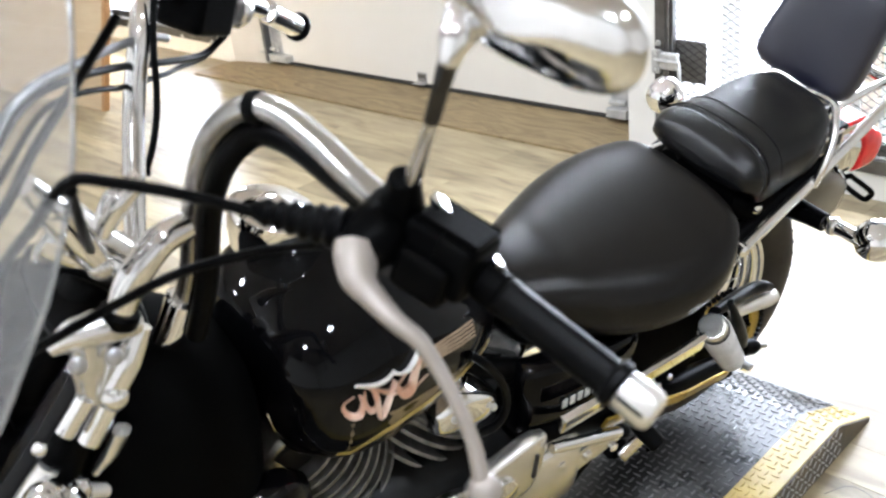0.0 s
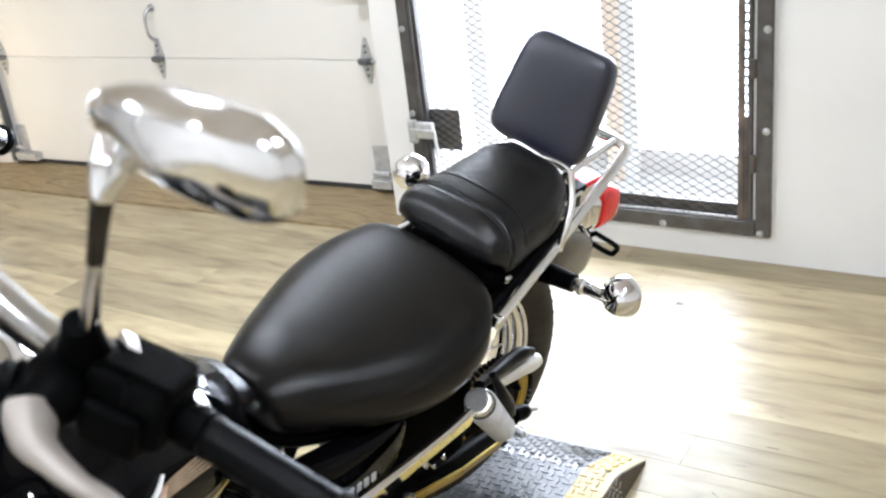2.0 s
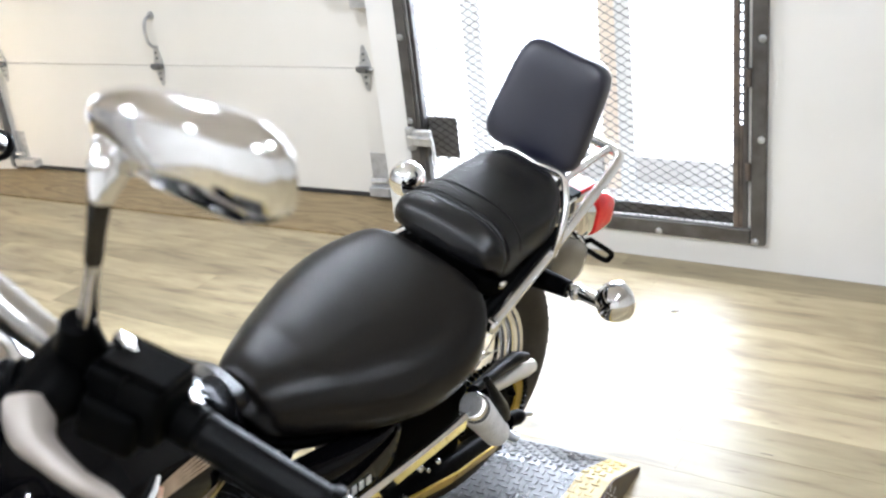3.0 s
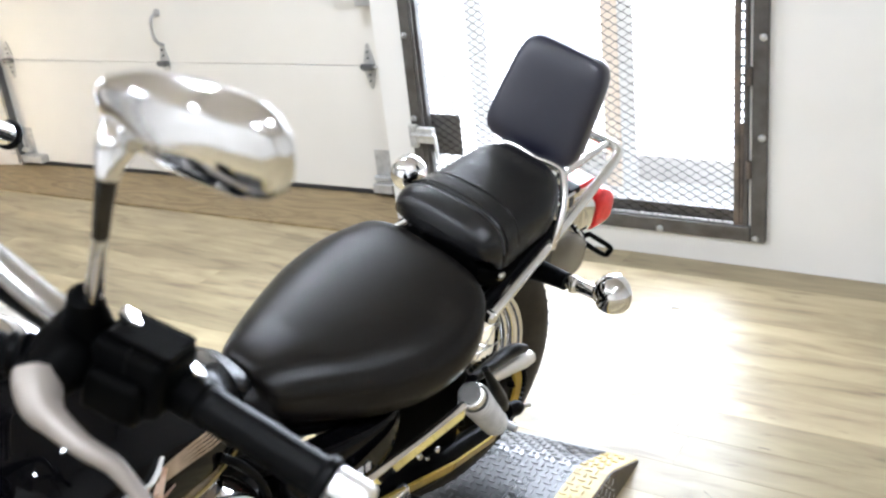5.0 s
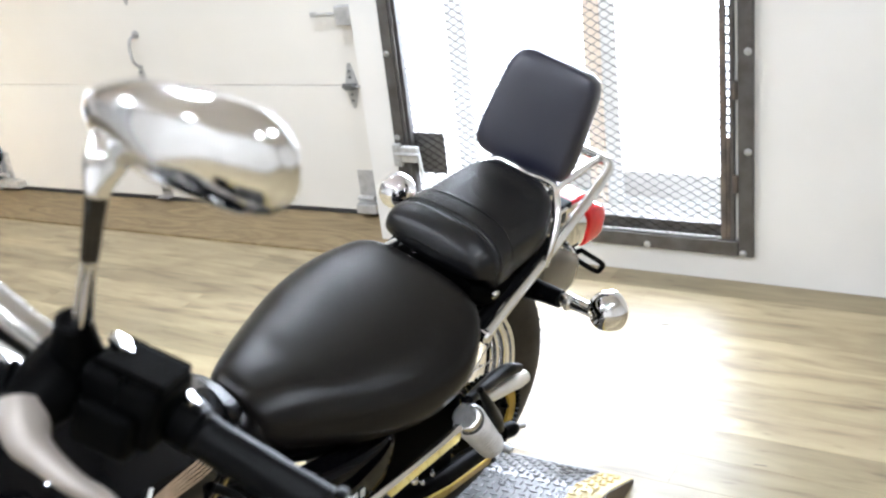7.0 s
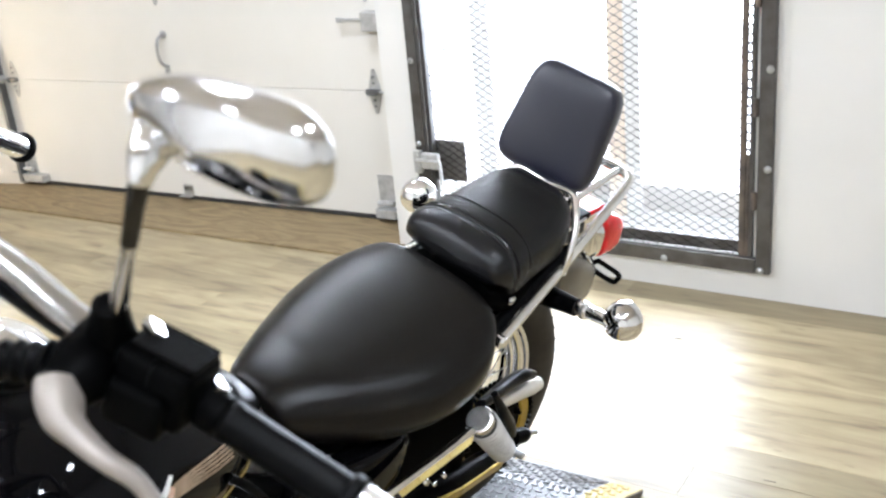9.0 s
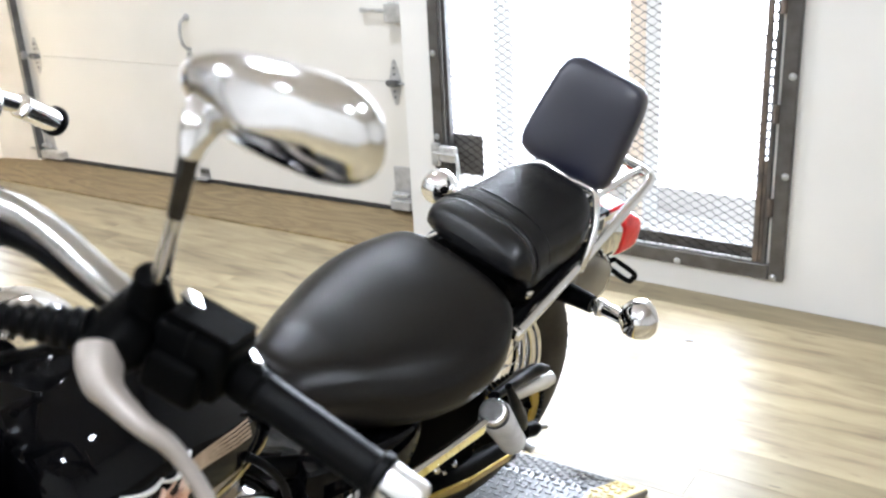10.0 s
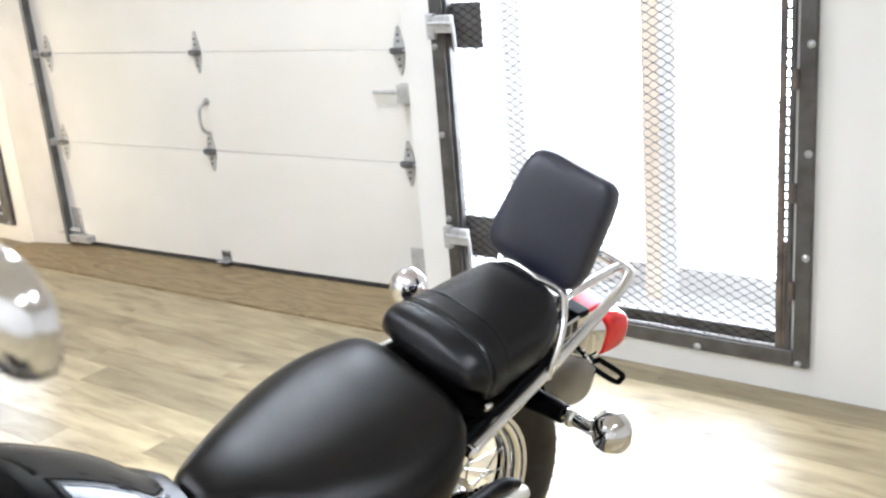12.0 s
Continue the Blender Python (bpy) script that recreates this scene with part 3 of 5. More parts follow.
def lugs(x0, x1, y0, y1, pitch=0.0205):
    verts, faces = [], []
    for i in range(int((x1 - x0) / pitch)):
        for j in range(int((y1 - y0) / pitch)):
            x, y = x0 + (i + 0.5) * pitch, y0 + (j + 0.5) * pitch
            ax, ay = ((0.0105, 0.0028) if (i + j) % 2 else (0.0028, 0.0105))
            slope = 0 if y < RAMP_END else (0.010 - RAMP_TOP) / -RAMP_END
            k = len(verts)
            for s, h in ((1.0, -0.0002), (0.55, 0.0021)):
                for a, b in ((-1, 0), (-0.45, -1), (0.45, -1), (1, 0), (0.45, 1), (-0.45, 1)) if ax > ay else ((0, -1), (1, -0.45), (1, 0.45), (0, 1), (-1, 0.45), (-1, -0.45)):
                    verts.append((x + a * ax * (s if ax < ay else 0.5 + s / 2), y + b * ay * (s if ax > ay else 0.5 + s / 2), deck_z(y) + b * ay * slope + h))
            faces.append(tuple(range(k + 6, k + 12)))
            faces += [(k + n, k + (n + 1) % 6, k + 6 + (n + 1) % 6, k + 6 + n) for n in range(6)]
    bm = bmesh.new()
    me = bpy.data.meshes.new("lugs")
    me.from_pydata(verts, [], faces)
    bm.from_mesh(me)
    bpy.data.meshes.remove(me)
    return bm


ramp_slab(-0.60, -0.081, DECKSTEEL, "deck", "dark raised-lug tread plate")
ramp_slab(-0.0808, -0.003, YELLOW, "edge_stripe", "worn yellow painted edge")
ramp_slab(-0.68, -0.6002, YELLOW, "edge_stripe", "worn yellow painted edge")
tagged(part("tread_lug", lugs(-0.598, -0.083, -2.0, -0.005), LUGSTEEL, ramp), "worn raised lugs", kind="stuff")
tagged(part("stripe_lug", lugs(-0.0805, -0.004, -2.0, -0.005), YELLOW, ramp), "yellow painted raised lugs", kind="stuff")
ys = [-2.75, RAMP_END - 0.015, RAMP_END + 0.01, -0.004]
part("side_skirt", sweep([[(-0.0028, y, 0.0), (0.0, y, 0.0), (0.0, y, deck_z(y) - 0.003), (-0.0028, y, deck_z(y) - 0.003)] for y in ys]), SKIRT, ramp, "scuffed brown side plate")
bm = bmesh.new()
for j in range(66):
    y = -1.5 + j * 0.0205
    for i in range(4):
        z = 0.012 + i * 0.0205
        if z < deck_z(y + 0.01) - 0.008:
            s = 1 if (i + j) % 2 else -1
            box(-0.0004, 0.0016, y - 0.008, y + 0.008, z - 0.0022, z + 0.0022, 0, 1, bm=bm, m=Matrix.Translation((0, y, z)) @ Matrix.Rotation(s * radians(38), 4, "X") @ Matrix.Translation((0, -y, -z)))
tagged(part("skirt_lug", bm, GALV, ramp, smooth=False), "worn bright lugs", kind="stuff")

# ---- plywood partition by the far wall, its end sloping ----
counter = thing("plywood_partition", "pale varnished plywood partition with an orange edge strip", "partition", pose(-4.684, 2.677, 0.0, 0, 0, 6.2))


def slanted(x0, x1, z0, z1, y0, y1, lean=0.417):
    """A panel whose ends lean along x with the height."""
    return sweep([[(x0 + lean * z0 * (x0 > -1), y, z0), (x1 + lean * z0, y, z0), (x1 + lean * z1, y, z1), (x0 + lean * z1 * (x0 > -1), y, z1)] for y in (y0, y1)])


part("lower_panel", slanted(-2.3, -0.026, 0.0, 0.425, 0.0, 0.018), PLYPALE, counter)
part("upper_panel", slanted(-2.3, -0.026, 0.428, 1.30, -0.003, 0.018), PLYPALE, counter)
part("edge_strip", slanted(-0.0255, 0.004, 0.0, 1.30, -0.006, 0.024), FRAMEWOOD, counter, "orange wood edge strip")

# ---- the motorcycle: u forward, v to its left, w up, leaning on its side stand ----
bike = thing("motorcycle", "black cruiser motorcycle with chrome parts leaning on its ramp", "motorcycle", pose(-0.783, 1.839, 0.12, -16.49, 0, -100.33))
AXLE, RWHEEL, FRONT = Vector((-0.172, -0.085, 0.290)), 0.313, Vector((1.50, 0.20, 0.30))


def cushion(rows, n=40, p=2.6, q=2.2, steps=5):
    """A cushion through rows of (u, centre v, centre w, half width, top, bottom), smoothed along u."""
    fine = spline([Vector((i, 0, 0)) for i in range(len(rows))], steps)
    cols = np.array(rows, float)
    out = []
    for k in range(len(fine)):
        i, f = divmod(k, steps)
        j = min(i + 1, len(rows) - 1)
        a, b, c, d = (cols[max(i - 1, 0)], cols[i], cols[j], cols[min(i + 2, len(rows) - 1)])
        t = f / steps
        out.append(0.5 * (2 * b + (c - a) * t + (2 * a - 5 * b + 4 * c - d) * t * t + (3 * b - a - 3 * c + d) * t ** 3))
    return sweep([superring(r[0], r[1], r[2], r[3], r[4], r[5], n, p, q) for r in out])


# seats
SEAT = [(0.435, 0.015, 0.662, 0.036, 0.682, 0.635), (0.428, 0.015, 0.660, 0.061, 0.697, 0.615), (0.406, 0.015, 0.655, 0.082, 0.708, 0.595), (0.349, 0.015, 0.649, 0.116, 0.718, 0.579),
        (0.292, 0.015, 0.644, 0.147, 0.720, 0.561), (0.215, 0.015, 0.649, 0.178, 0.727, 0.557), (0.144, 0.015, 0.662, 0.188, 0.737, 0.569), (0.086, 0.015, 0.677, 0.176, 0.751, 0.596),
        (0.043, 0.015, 0.712, 0.140, 0.757, 0.639), (0.020, 0.015, 0.716, 0.091, 0.741, 0.672), (0.010, 0.015, 0.715, 0.04, 0.728, 0.69)]
seat = part("rider_seat", cushion(SEAT, n=56, steps=7), VINYL, bike, "broad black vinyl saddle")
PIL = [(0.028, 0.017, 0.776, 0.040, 0.785, 0.768), (0.023, 0.017, 0.773, 0.083, 0.797, 0.762), (0.015, 0.017, 0.768, 0.103, 0.810, 0.748), (-0.001, 0.017, 0.764, 0.113, 0.821, 0.742), (-0.016, 0.017, 0.755, 0.117, 0.825, 0.722),
       (-0.0245, 0.017, 0.746, 0.1155, 0.8215, 0.710), (-0.031, 0.017, 0.746, 0.1175, 0.828, 0.704), (-0.066, 0.017, 0.753, 0.1145, 0.8325, 0.692), (-0.070, 0.017, 0.754, 0.1125, 0.8295, 0.692), (-0.115, 0.017, 0.764, 0.1115, 0.834, 0.698),
       (-0.167, 0.016, 0.774, 0.109, 0.840, 0.707), (-0.207, 0.014, 0.789, 0.091, 0.847, 0.726), (-0.233, 0.012, 0.794, 0.057, 0.832, 0.744), (-0.243, 0.012, 0.793, 0.025, 0.815, 0.765)]
pillion = part("pillion_seat", cushion(PIL, n=56, p=2.9), PILLIONVINYL, bike, "black vinyl pillion with a strap across")


def pillion_line(u, top, half, low, r, first=1, last=28):
    """A thin cord over the pillion at u."""
    return tube(superring(u, 0.017, 0.75, half, top, low, 56, 2.9)[first:last], r, 6, smooth=False)


part("strap_edge", pillion_line(-0.0315, 0.8283, 0.1178, 0.70, 0.0012), PILLIONVINYL, pillion, "stitched strap edge")
part("strap_edge", pillion_line(-0.0655, 0.8328, 0.1147, 0.69, 0.0014), PILLIONVINYL, pillion, "stitched strap edge")
part("groove_cord", pillion_line(-0.0245, 0.8212, 0.1152, 0.708, 0.0016), SEAL, pillion, "dark seam groove")
part("strap_bolt", lathe([(0.010, 0), (0.010, 0.004), (0.006, 0.007)], along((-0.030, 0.128, 0.718), (-0.030, 0.16, 0.708)), 14), CHROME, pillion, "chrome strap bolt")
part("seat_screw", lathe([(0.005, 0), (0.005, 0.003)], along((0.022, -0.012, 0.757), (0.07, -0.012, 0.757)), 10), CHROME, pillion)
part("pillion_base", cushion([(0.0, 0.017, 0.715, 0.085, 0.745, 0.69), (-0.04, 0.017, 0.70, 0.105, 0.735, 0.672), (-0.12, 0.017, 0.70, 0.104, 0.73, 0.675), (-0.21, 0.015, 0.72, 0.085, 0.745, 0.69)], n=36, p=3.4, q=3.4), PLASTIC, bike, "black pillion base skirt")
part("seat_base", cushion([(0.44, 0, 0.60, 0.05, 0.62, 0.58), (0.36, 0, 0.585, 0.10, 0.60, 0.55), (0.18, 0, 0.57, 0.140, 0.59, 0.53), (0.06, 0, 0.62, 0.125, 0.64, 0.58), (-0.05, 0.01, 0.67, 0.10, 0.69, 0.62), (-0.2, 0.012, 0.70, 0.08, 0.715, 0.66)]), PLASTIC, bike)

# backrest pad, its tubes and the rack
PADM = Matrix.Translation((-0.2786, -0.0253, 0.8145)) @ Matrix.Rotation(radians(14.06), 4, "Z") @ Matrix.Rotation(radians(-15.84), 4, "Y") @ Matrix.Rotation(radians(-8.98), 4, "X")


def pad_ring(y, grow, n=44):
    ring = []
    for k in range(n):
        a = k * math.tau / n
        c, s = math.cos(a), math.sin(a)
        h = 0.1067 + grow
        z = h * math.copysign(abs(s) ** 0.36, s)
        half = (0.0939 + grow) * (1 - 0.80 * z)
        ring.append(PADM @ Vector((y, half * math.copysign(abs(c) ** 0.36, c), 0.105 + z)))
    return ring


PADROWS = [(0.0415, -0.088), (0.0408, -0.060), (0.0390, -0.036), (0.0365, -0.020), (0.0330, -0.0095), (0.0300, -0.0055), (0.0282, -0.0044), (0.0270, -0.0042), (0.0255, -0.0034), (0.018, -0.0010), (0.006, 0.0004), (-0.006, 0.0), (-0.016, -0.0014), (-0.0215, -0.0045), (-0.0245, -0.010)]
pad = part("backrest", sweep([pad_ring(y, g, 64) for y, g in PADROWS]), PADVINYL, bike, "blue-black padded vinyl backrest")
part("pad_seam", tube(pad_ring(0.0274, -0.0040, 64), 0.0011, 6, smooth=False, closed=True), PADVINYL, pad, "sewn edge seam")
part("back_plate", sweep([pad_ring(*r) for r in ((-0.0242, -0.006), (-0.0265, -0.005), (-0.029, -0.008))]), PLASTIC, pad, "black plastic back shell")
TR = 0.01040
for s in (1, -1):
    c = 0.012
    v = lambda near, s=s: near if s > 0 else 0.01 - 0.72 * near
    part("strut", tube([(0.044, v(0.170), 0.690), (-0.017, v(0.158), 0.700), (-0.078, v(0.146), 0.710), (-0.139, v(0.135), 0.721), (-0.20, v(0.122), 0.732), (-0.262, v(0.109), 0.742), (-0.323, v(0.097), 0.755), (-0.384, v(0.086), 0.771),
                        (-0.435, v(0.077), 0.789), (-0.452, v(0.068), 0.797), (-0.459, v(0.046), 0.799), (-0.460, 0.004, 0.799)], TR, 14), RACKSTEEL, bike, "bent chrome rack tube")
    part("sissy_bar", tube([(-0.162, v(0.138), 0.722), (-0.172, v(0.137), 0.760), (-0.196, v(0.124), 0.795), (-0.220, v(0.102), 0.820), (-0.238, v(0.082), 0.831), (-0.252, v(0.040), 0.824), (-0.258, v(0.0), 0.815), (-0.259, -0.020, 0.813)], TR * 0.66, 14), RACKSTEEL, bike, "chrome backrest upright")
    part("rack_tube", tube([(-0.459, v(0.042), 0.799), (-0.39, v(0.044), 0.795), (-0.30, v(0.05), 0.788), (-0.250, v(0.07), 0.80), (-0.238, v(0.082), 0.830)], TR * 0.75, 12), RACKSTEEL, bike)
    part("strut_boss", lathe([(0.010, -0.006), (0.012, -0.004), (0.012, 0.008), (0.008, 0.012)], along((0.042, v(0.168), 0.690), (0.042, v(0.24), 0.690)), 14), CHROME, bike)
part("rack_plate", box(-0.035, 0.035, -0.003, 0.003, -0.018, 0.018, 0.002, 1, m=Matrix.Translation((-0.28, 0.075, 0.735)) @ Matrix.Rotation(radians(8), 4, "Y")), CHROME, bike, "slotted chrome bracket")
for k in range(3):
    part("plate_slot", box(-0.006, 0.006, -0.001, 0.001, -0.012, 0.012, 0.001, 1, m=Matrix.Translation((-0.26 - 0.02 * k, 0.0785, 0.733 + 0.003 * k)) @ Matrix.Rotation(radians(8), 4, "Y")), SEAL, bike)
part("rack_bar", tube([(-0.305, -0.045, 0.788), (-0.305, 0.052, 0.788)], 0.0065, 10), CHROME, bike)

# rear wheel
def wheel(c, r, tyre_w, rim_r, name_mat=TYRE, spokes=36, turn=0.0, lean=0.0):
    m = Matrix.Translation(c) @ Matrix.Rotation(radians(turn), 4, "Z") @ Matrix.Rotation(radians(-lean), 4, "X") @ Matrix.Rotation(radians(90), 4, "X")
    w = part("wheel", lathe([(0.02, -0.07), (0.05, -0.07), (0.052, -0.045), (0.03, -0.04), (0.03, 0.04), (0.052, 0.045), (0.05, 0.07), (0.02, 0.07)], m, 28), CHROME, bike, "spoked chrome wheel")
    h = tyre_w / 2
    prof = [(rim_r - 0.006, -h * 0.62), (rim_r + 0.01, -h * 0.80), (rim_r + 0.035, -h * 0.98), (r - 0.05, -h), (r - 0.026, -h * 0.90), (r - 0.010, -h * 0.62), (r - 0.002, -h * 0.3), (r, 0)]
    prof = prof + [(a, -b) for a, b in prof[-2::-1]]
    part("tyre", lathe(prof, m, 72, caps=False), name_mat, w, "black rubber tyre")
    rim = [(rim_r + 0.004, -h * 0.66), (rim_r + 0.004, -h * 0.60), (rim_r - 0.010, -h * 0.55), (rim_r - 0.022, -h * 0.3), (rim_r - 0.026, 0), (rim_r - 0.022, h * 0.3), (rim_r - 0.010, h * 0.55), (rim_r + 0.004, h * 0.60), (rim_r + 0.004, h * 0.66)]
    part("rim", lathe(rim, m, 64, caps=False), CHROME, w)
    for s in (1, -1):
        lip = [(rim_r + 0.006, 0.62), (rim_r + 0.005, 0.70), (rim_r, 0.73), (rim_r - 0.006, 0.70), (rim_r - 0.009, 0.62), (rim_r - 0.015, 0.60), (rim_r - 0.020, 0.58), (rim_r - 0.024, 0.50), (rim_r - 0.026, 0.36), (rim_r - 0.032, 0.34), (rim_r - 0.036, 0.26), (rim_r - 0.037, 0.10)]
        part("rim_lip", lathe([(a, s * h * b) for a, b in lip], m, 64, caps=False), CHROME, w)
    for k in range(spokes):
        a, s = k * math.tau / spokes, 1 if k % 2 else -1
        b = a + (0.55 if k % 4 < 2 else -0.55)
        part("spoke", rod(m @ Vector((0.05 * math.cos(b), 0.05 * math.sin(b), s * 0.045)), m @ Vector(((rim_r - 0.02) * math.cos(a), (rim_r - 0.02) * math.sin(a), s * 0.01)), 0.002, 6), SPOKE, w)
    bm = bmesh.new()
    for k in range(56):
        a = k * math.tau / 56
        for s in (-1, 1):
            q = m @ Matrix.Rotation(a + (0.02 if s > 0 else 0.075), 4, "Z") @ Matrix.Translation((r - 0.0172, 0, s * h * 0.52)) @ Matrix.Rotation(s * 0.45, 4, "X") @ Matrix.Rotation(-s * 0.38, 4, "Y")
            box(-0.004, 0.005, -0.0035, 0.0035, -h * 0.36, h * 0.36, 0, 1, bm=bm, m=q)
    tagged(part("tread_groove", bm, SEAL, w, smooth=False), "dark tread sipes", kind="stuff")
    return w


rear = wheel(AXLE, RWHEEL, 0.120, 0.213, turn=-6, lean=-6)
HUB = Vector((0.104, 0.989, 0.104))
for s in (1, -1):
    part("hub_flange", lathe([(0.03, -0.002), (0.062, -0.002), (0.064, 0.0), (0.062, 0.004), (0.03, 0.005)], along(AXLE + HUB * s * 0.046, AXLE + HUB * s * 0.2), 36), ALU, rear)
    part("brake_plate", lathe([(0.02, 0), (0.052, 0.0), (0.056, 0.005), (0.054, 0.010), (0.036, 0.013), (0.034, 0.020), (0.02, 0.022)], along(AXLE + HUB * s * 0.071, AXLE + HUB * s * 0.2), 36), ALU, rear)
wheel(FRONT, 0.318, 0.105, 0.242, turn=-12)

# rear fender and tail
rows = []
for k in range(22):
    a = radians(25 + k * 5.2)
    fr = 0.338 + 0.03 * max(0, (k - 9) / 12) ** 1.3
    c, s = AXLE.x + fr * math.cos(a), AXLE.z + fr * math.sin(a)
    dirn = Vector((math.cos(a), 0, math.sin(a)))
    row = []
    for j in range(13):
        f = -1 + j / 6
        drop = 0.055 * max(0, abs(f) - 0.45) ** 1.6 / 0.55 ** 1.6
        row.append(Vector((c, -0.05 + 0.078 * math.sin(f * 1.35) / math.sin(1.35), s)) - dirn * drop)
    rows.append(row)
fender = part("rear_fender", grid_loft(rows, thick=0.003), GLOSS, bike, "deep gloss black rear fender")
tail = part("tail_light", cushion([(-0.39, 0.01, 0.645, 0.020, 0.668, 0.620), (-0.41, 0.01, 0.640, 0.032, 0.678, 0.60), (-0.44, 0.008, 0.634, 0.038, 0.676, 0.588), (-0.462, 0.006, 0.630, 0.039, 0.672, 0.584)], n=32, p=3.4, q=3.4), CHROME, bike, "chrome tail light with a red lens")
part("lens", cushion([(-0.4625, 0.006, 0.630, 0.039, 0.674, 0.586), (-0.470, 0.006, 0.628, 0.043, 0.677, 0.582), (-0.515, 0.004, 0.620, 0.042, 0.668, 0.578), (-0.545, 0.002, 0.612, 0.036, 0.652, 0.580), (-0.556, 0.002, 0.608, 0.022, 0.632, 0.590)], n=32, p=3.6, q=3.6), RED, tail, "red tail lens")
part("lens_bar", box(-0.5590, -0.5555, 0.0, 0.006, 0.594, 0.624, 0.001, 1), RED, tail)
part("top_reflector", box(-0.468, -0.410, -0.030, 0.028, 0.700, 0.710, 0.004, 2), RED, tail, "flat red reflector on top")
part("reflector_mount", box(-0.406, -0.372, -0.028, 0.032, 0.700, 0.714, 0.003, 2), SATIN, tail, "black reflector mount")
part("reflector_bracket", box(-0.45, -0.38, -0.022, 0.026, 0.672, 0.700, 0.003, 2), CHROME, tail)
for s in (1, -1):
    b, c = Vector((-0.200, 0.258, 0.672)) if s > 0 else Vector((-0.192, -0.242, 0.692)), 0.008
    ind = part("indicator", lathe([(0.004, -0.034), (0.018, -0.031), (0.030, -0.022), (0.0365, -0.006), (0.0375, 0.006), (0.036, 0.012)], along(b, b + Vector((-0.9, s * 0.25, -0.1))), 30), CHROME, bike, "chrome bullet indicator")
    part("amber_lens", lathe([(0.0325, 0.0122), (0.030, 0.018), (0.020, 0.024), (0.004, 0.027)], along(b, b + Vector((-0.9, s * 0.25, -0.1))), 30), AMBER, ind, "amber indicator lens")
    part("stalk", tube([(-0.192, s * 0.148 + c, 0.650), (-0.194, s * 0.19, 0.656), (-0.195, s * 0.238, 0.66)], [0.0125, 0.0125, 0.013], 14), CHROME, ind)
    part("stalk_collar", rod((-0.193, s * 0.176, 0.653), (-0.193, s * 0.190, 0.655), 0.017, 16, 0.003), ALU, ind)
    part("stalk_mount", tube([(-0.185, s * 0.095, 0.645), (-0.19, s * 0.125 + c, 0.648), (-0.192, s * 0.158 + c, 0.651)], [0.022, 0.019, 0.017], 16), PLASTIC, ind, "black rubber indicator mount")
LOOP = [Vector((-0.450, 0.044, 0.577)), Vector((-0.500, 0.070, 0.537))]
side_way = Vector((-0.25, 0.35, 0.90)).normalized() * 0.0115
long_way = (LOOP[1] - LOOP[0]).normalized() * 0.009
part("plate_bracket", tube([LOOP[0] + side_way, LOOP[1] + side_way, LOOP[1] + long_way, LOOP[1] - side_way, LOOP[0] - side_way, LOOP[0] - long_way], 0.0058, 8, closed=True), SATIN, bike, "black plate bracket loop")
part("bracket_arm", tube([(-0.395, 0.030, 0.632), (-0.42, 0.034, 0.605), (-0.445, 0.042, 0.580)], 0.009, 8, flat=0.5), SATIN, bike)
part("bracket_clip", tube([(-0.405, 0.045, 0.612), (-0.42, 0.05, 0.59), (-0.432, 0.05, 0.566)], 0.006, 8), CHROME, bike)
part("fender_flap", cushion([(-0.305, 0.045, 0.59, 0.012, 0.625, 0.570), (-0.325, 0.045, 0.58, 0.022, 0.632, 0.548), (-0.37, 0.045, 0.575, 0.027, 0.625, 0.512), (-0.41, 0.045, 0.562, 0.024, 0.605, 0.510), (-0.436, 0.045, 0.555, 0.012, 0.585, 0.525)], n=32, p=2.6, q=2.6), FLAP, bike, "grey-brown rear fender end")
part("fender_rail", tube([(0.12, 0.128, 0.60), (0.0, 0.122, 0.655), (-0.10, 0.118, 0.70), (-0.2, 0.112, 0.745)], 0.016, 12), SATIN, bike)
part("fender_rail", tube([(0.12, -0.128, 0.60), (0.0, -0.122, 0.655), (-0.10, -0.118, 0.70), (-0.2, -0.112, 0.745)], 0.016, 12), SATIN, bike)
part("grab_knob", cushion([(-0.175, 0.112, 0.727, 0.008, 0.742, 0.712), (-0.190, 0.112, 0.728, 0.010, 0.746, 0.710), (-0.205, 0.112, 0.727, 0.008, 0.742, 0.712)], n=16), PLASTIC, bike)

# chain wheel on the left of the hub, with the chain round it
side = Matrix.Translation((-0.005, 0, -0.012)) @ along(AXLE + HUB * 0.140, AXLE + HUB * 0.2)
sprocket = part("sprocket", lathe([(0.084, 0.0), (0.1065, 0.0), (0.108, 0.002), (0.1065, 0.005), (0.086, 0.006), (0.082, 0.003), (0.084, 0.0)], side, 56), BRASS, rear, "brass-toned chain wheel")
part("carrier", lathe([(0.030, -0.004), (0.083, -0.003), (0.083, 0.002), (0.060, 0.003), (0.052, 0.009), (0.030, 0.012)], side, 40), PLASTIC, rear, "black sprocket carrier")
for k in range(6):
    at = Matrix.Rotation(k * math.tau / 6 + 0.2, 4, "Z") @ Matrix.Translation((0.073, 0, 0.002))
    part("carrier_nut", lathe([(0.009, 0.0), (0.009, 0.005), (0.006, 0.007), (0.005, 0.012), (0.002, 0.013)], side @ at, 8), SATIN, sprocket)
bm = bmesh.new()
for k in range(58):
    box(-0.0042, 0.0042, -0.0045, 0.0055, -0.003, 0.009, 0.0012, 1, bm=bm, m=side @ Matrix.Rotation(k * math.tau / 58, 4, "Z") @ Matrix.Translation((0, 0.1125, 0)))
tagged(part("drive_chain", bm, RUBBER, rear), "black oiled drive chain", kind="stuff")

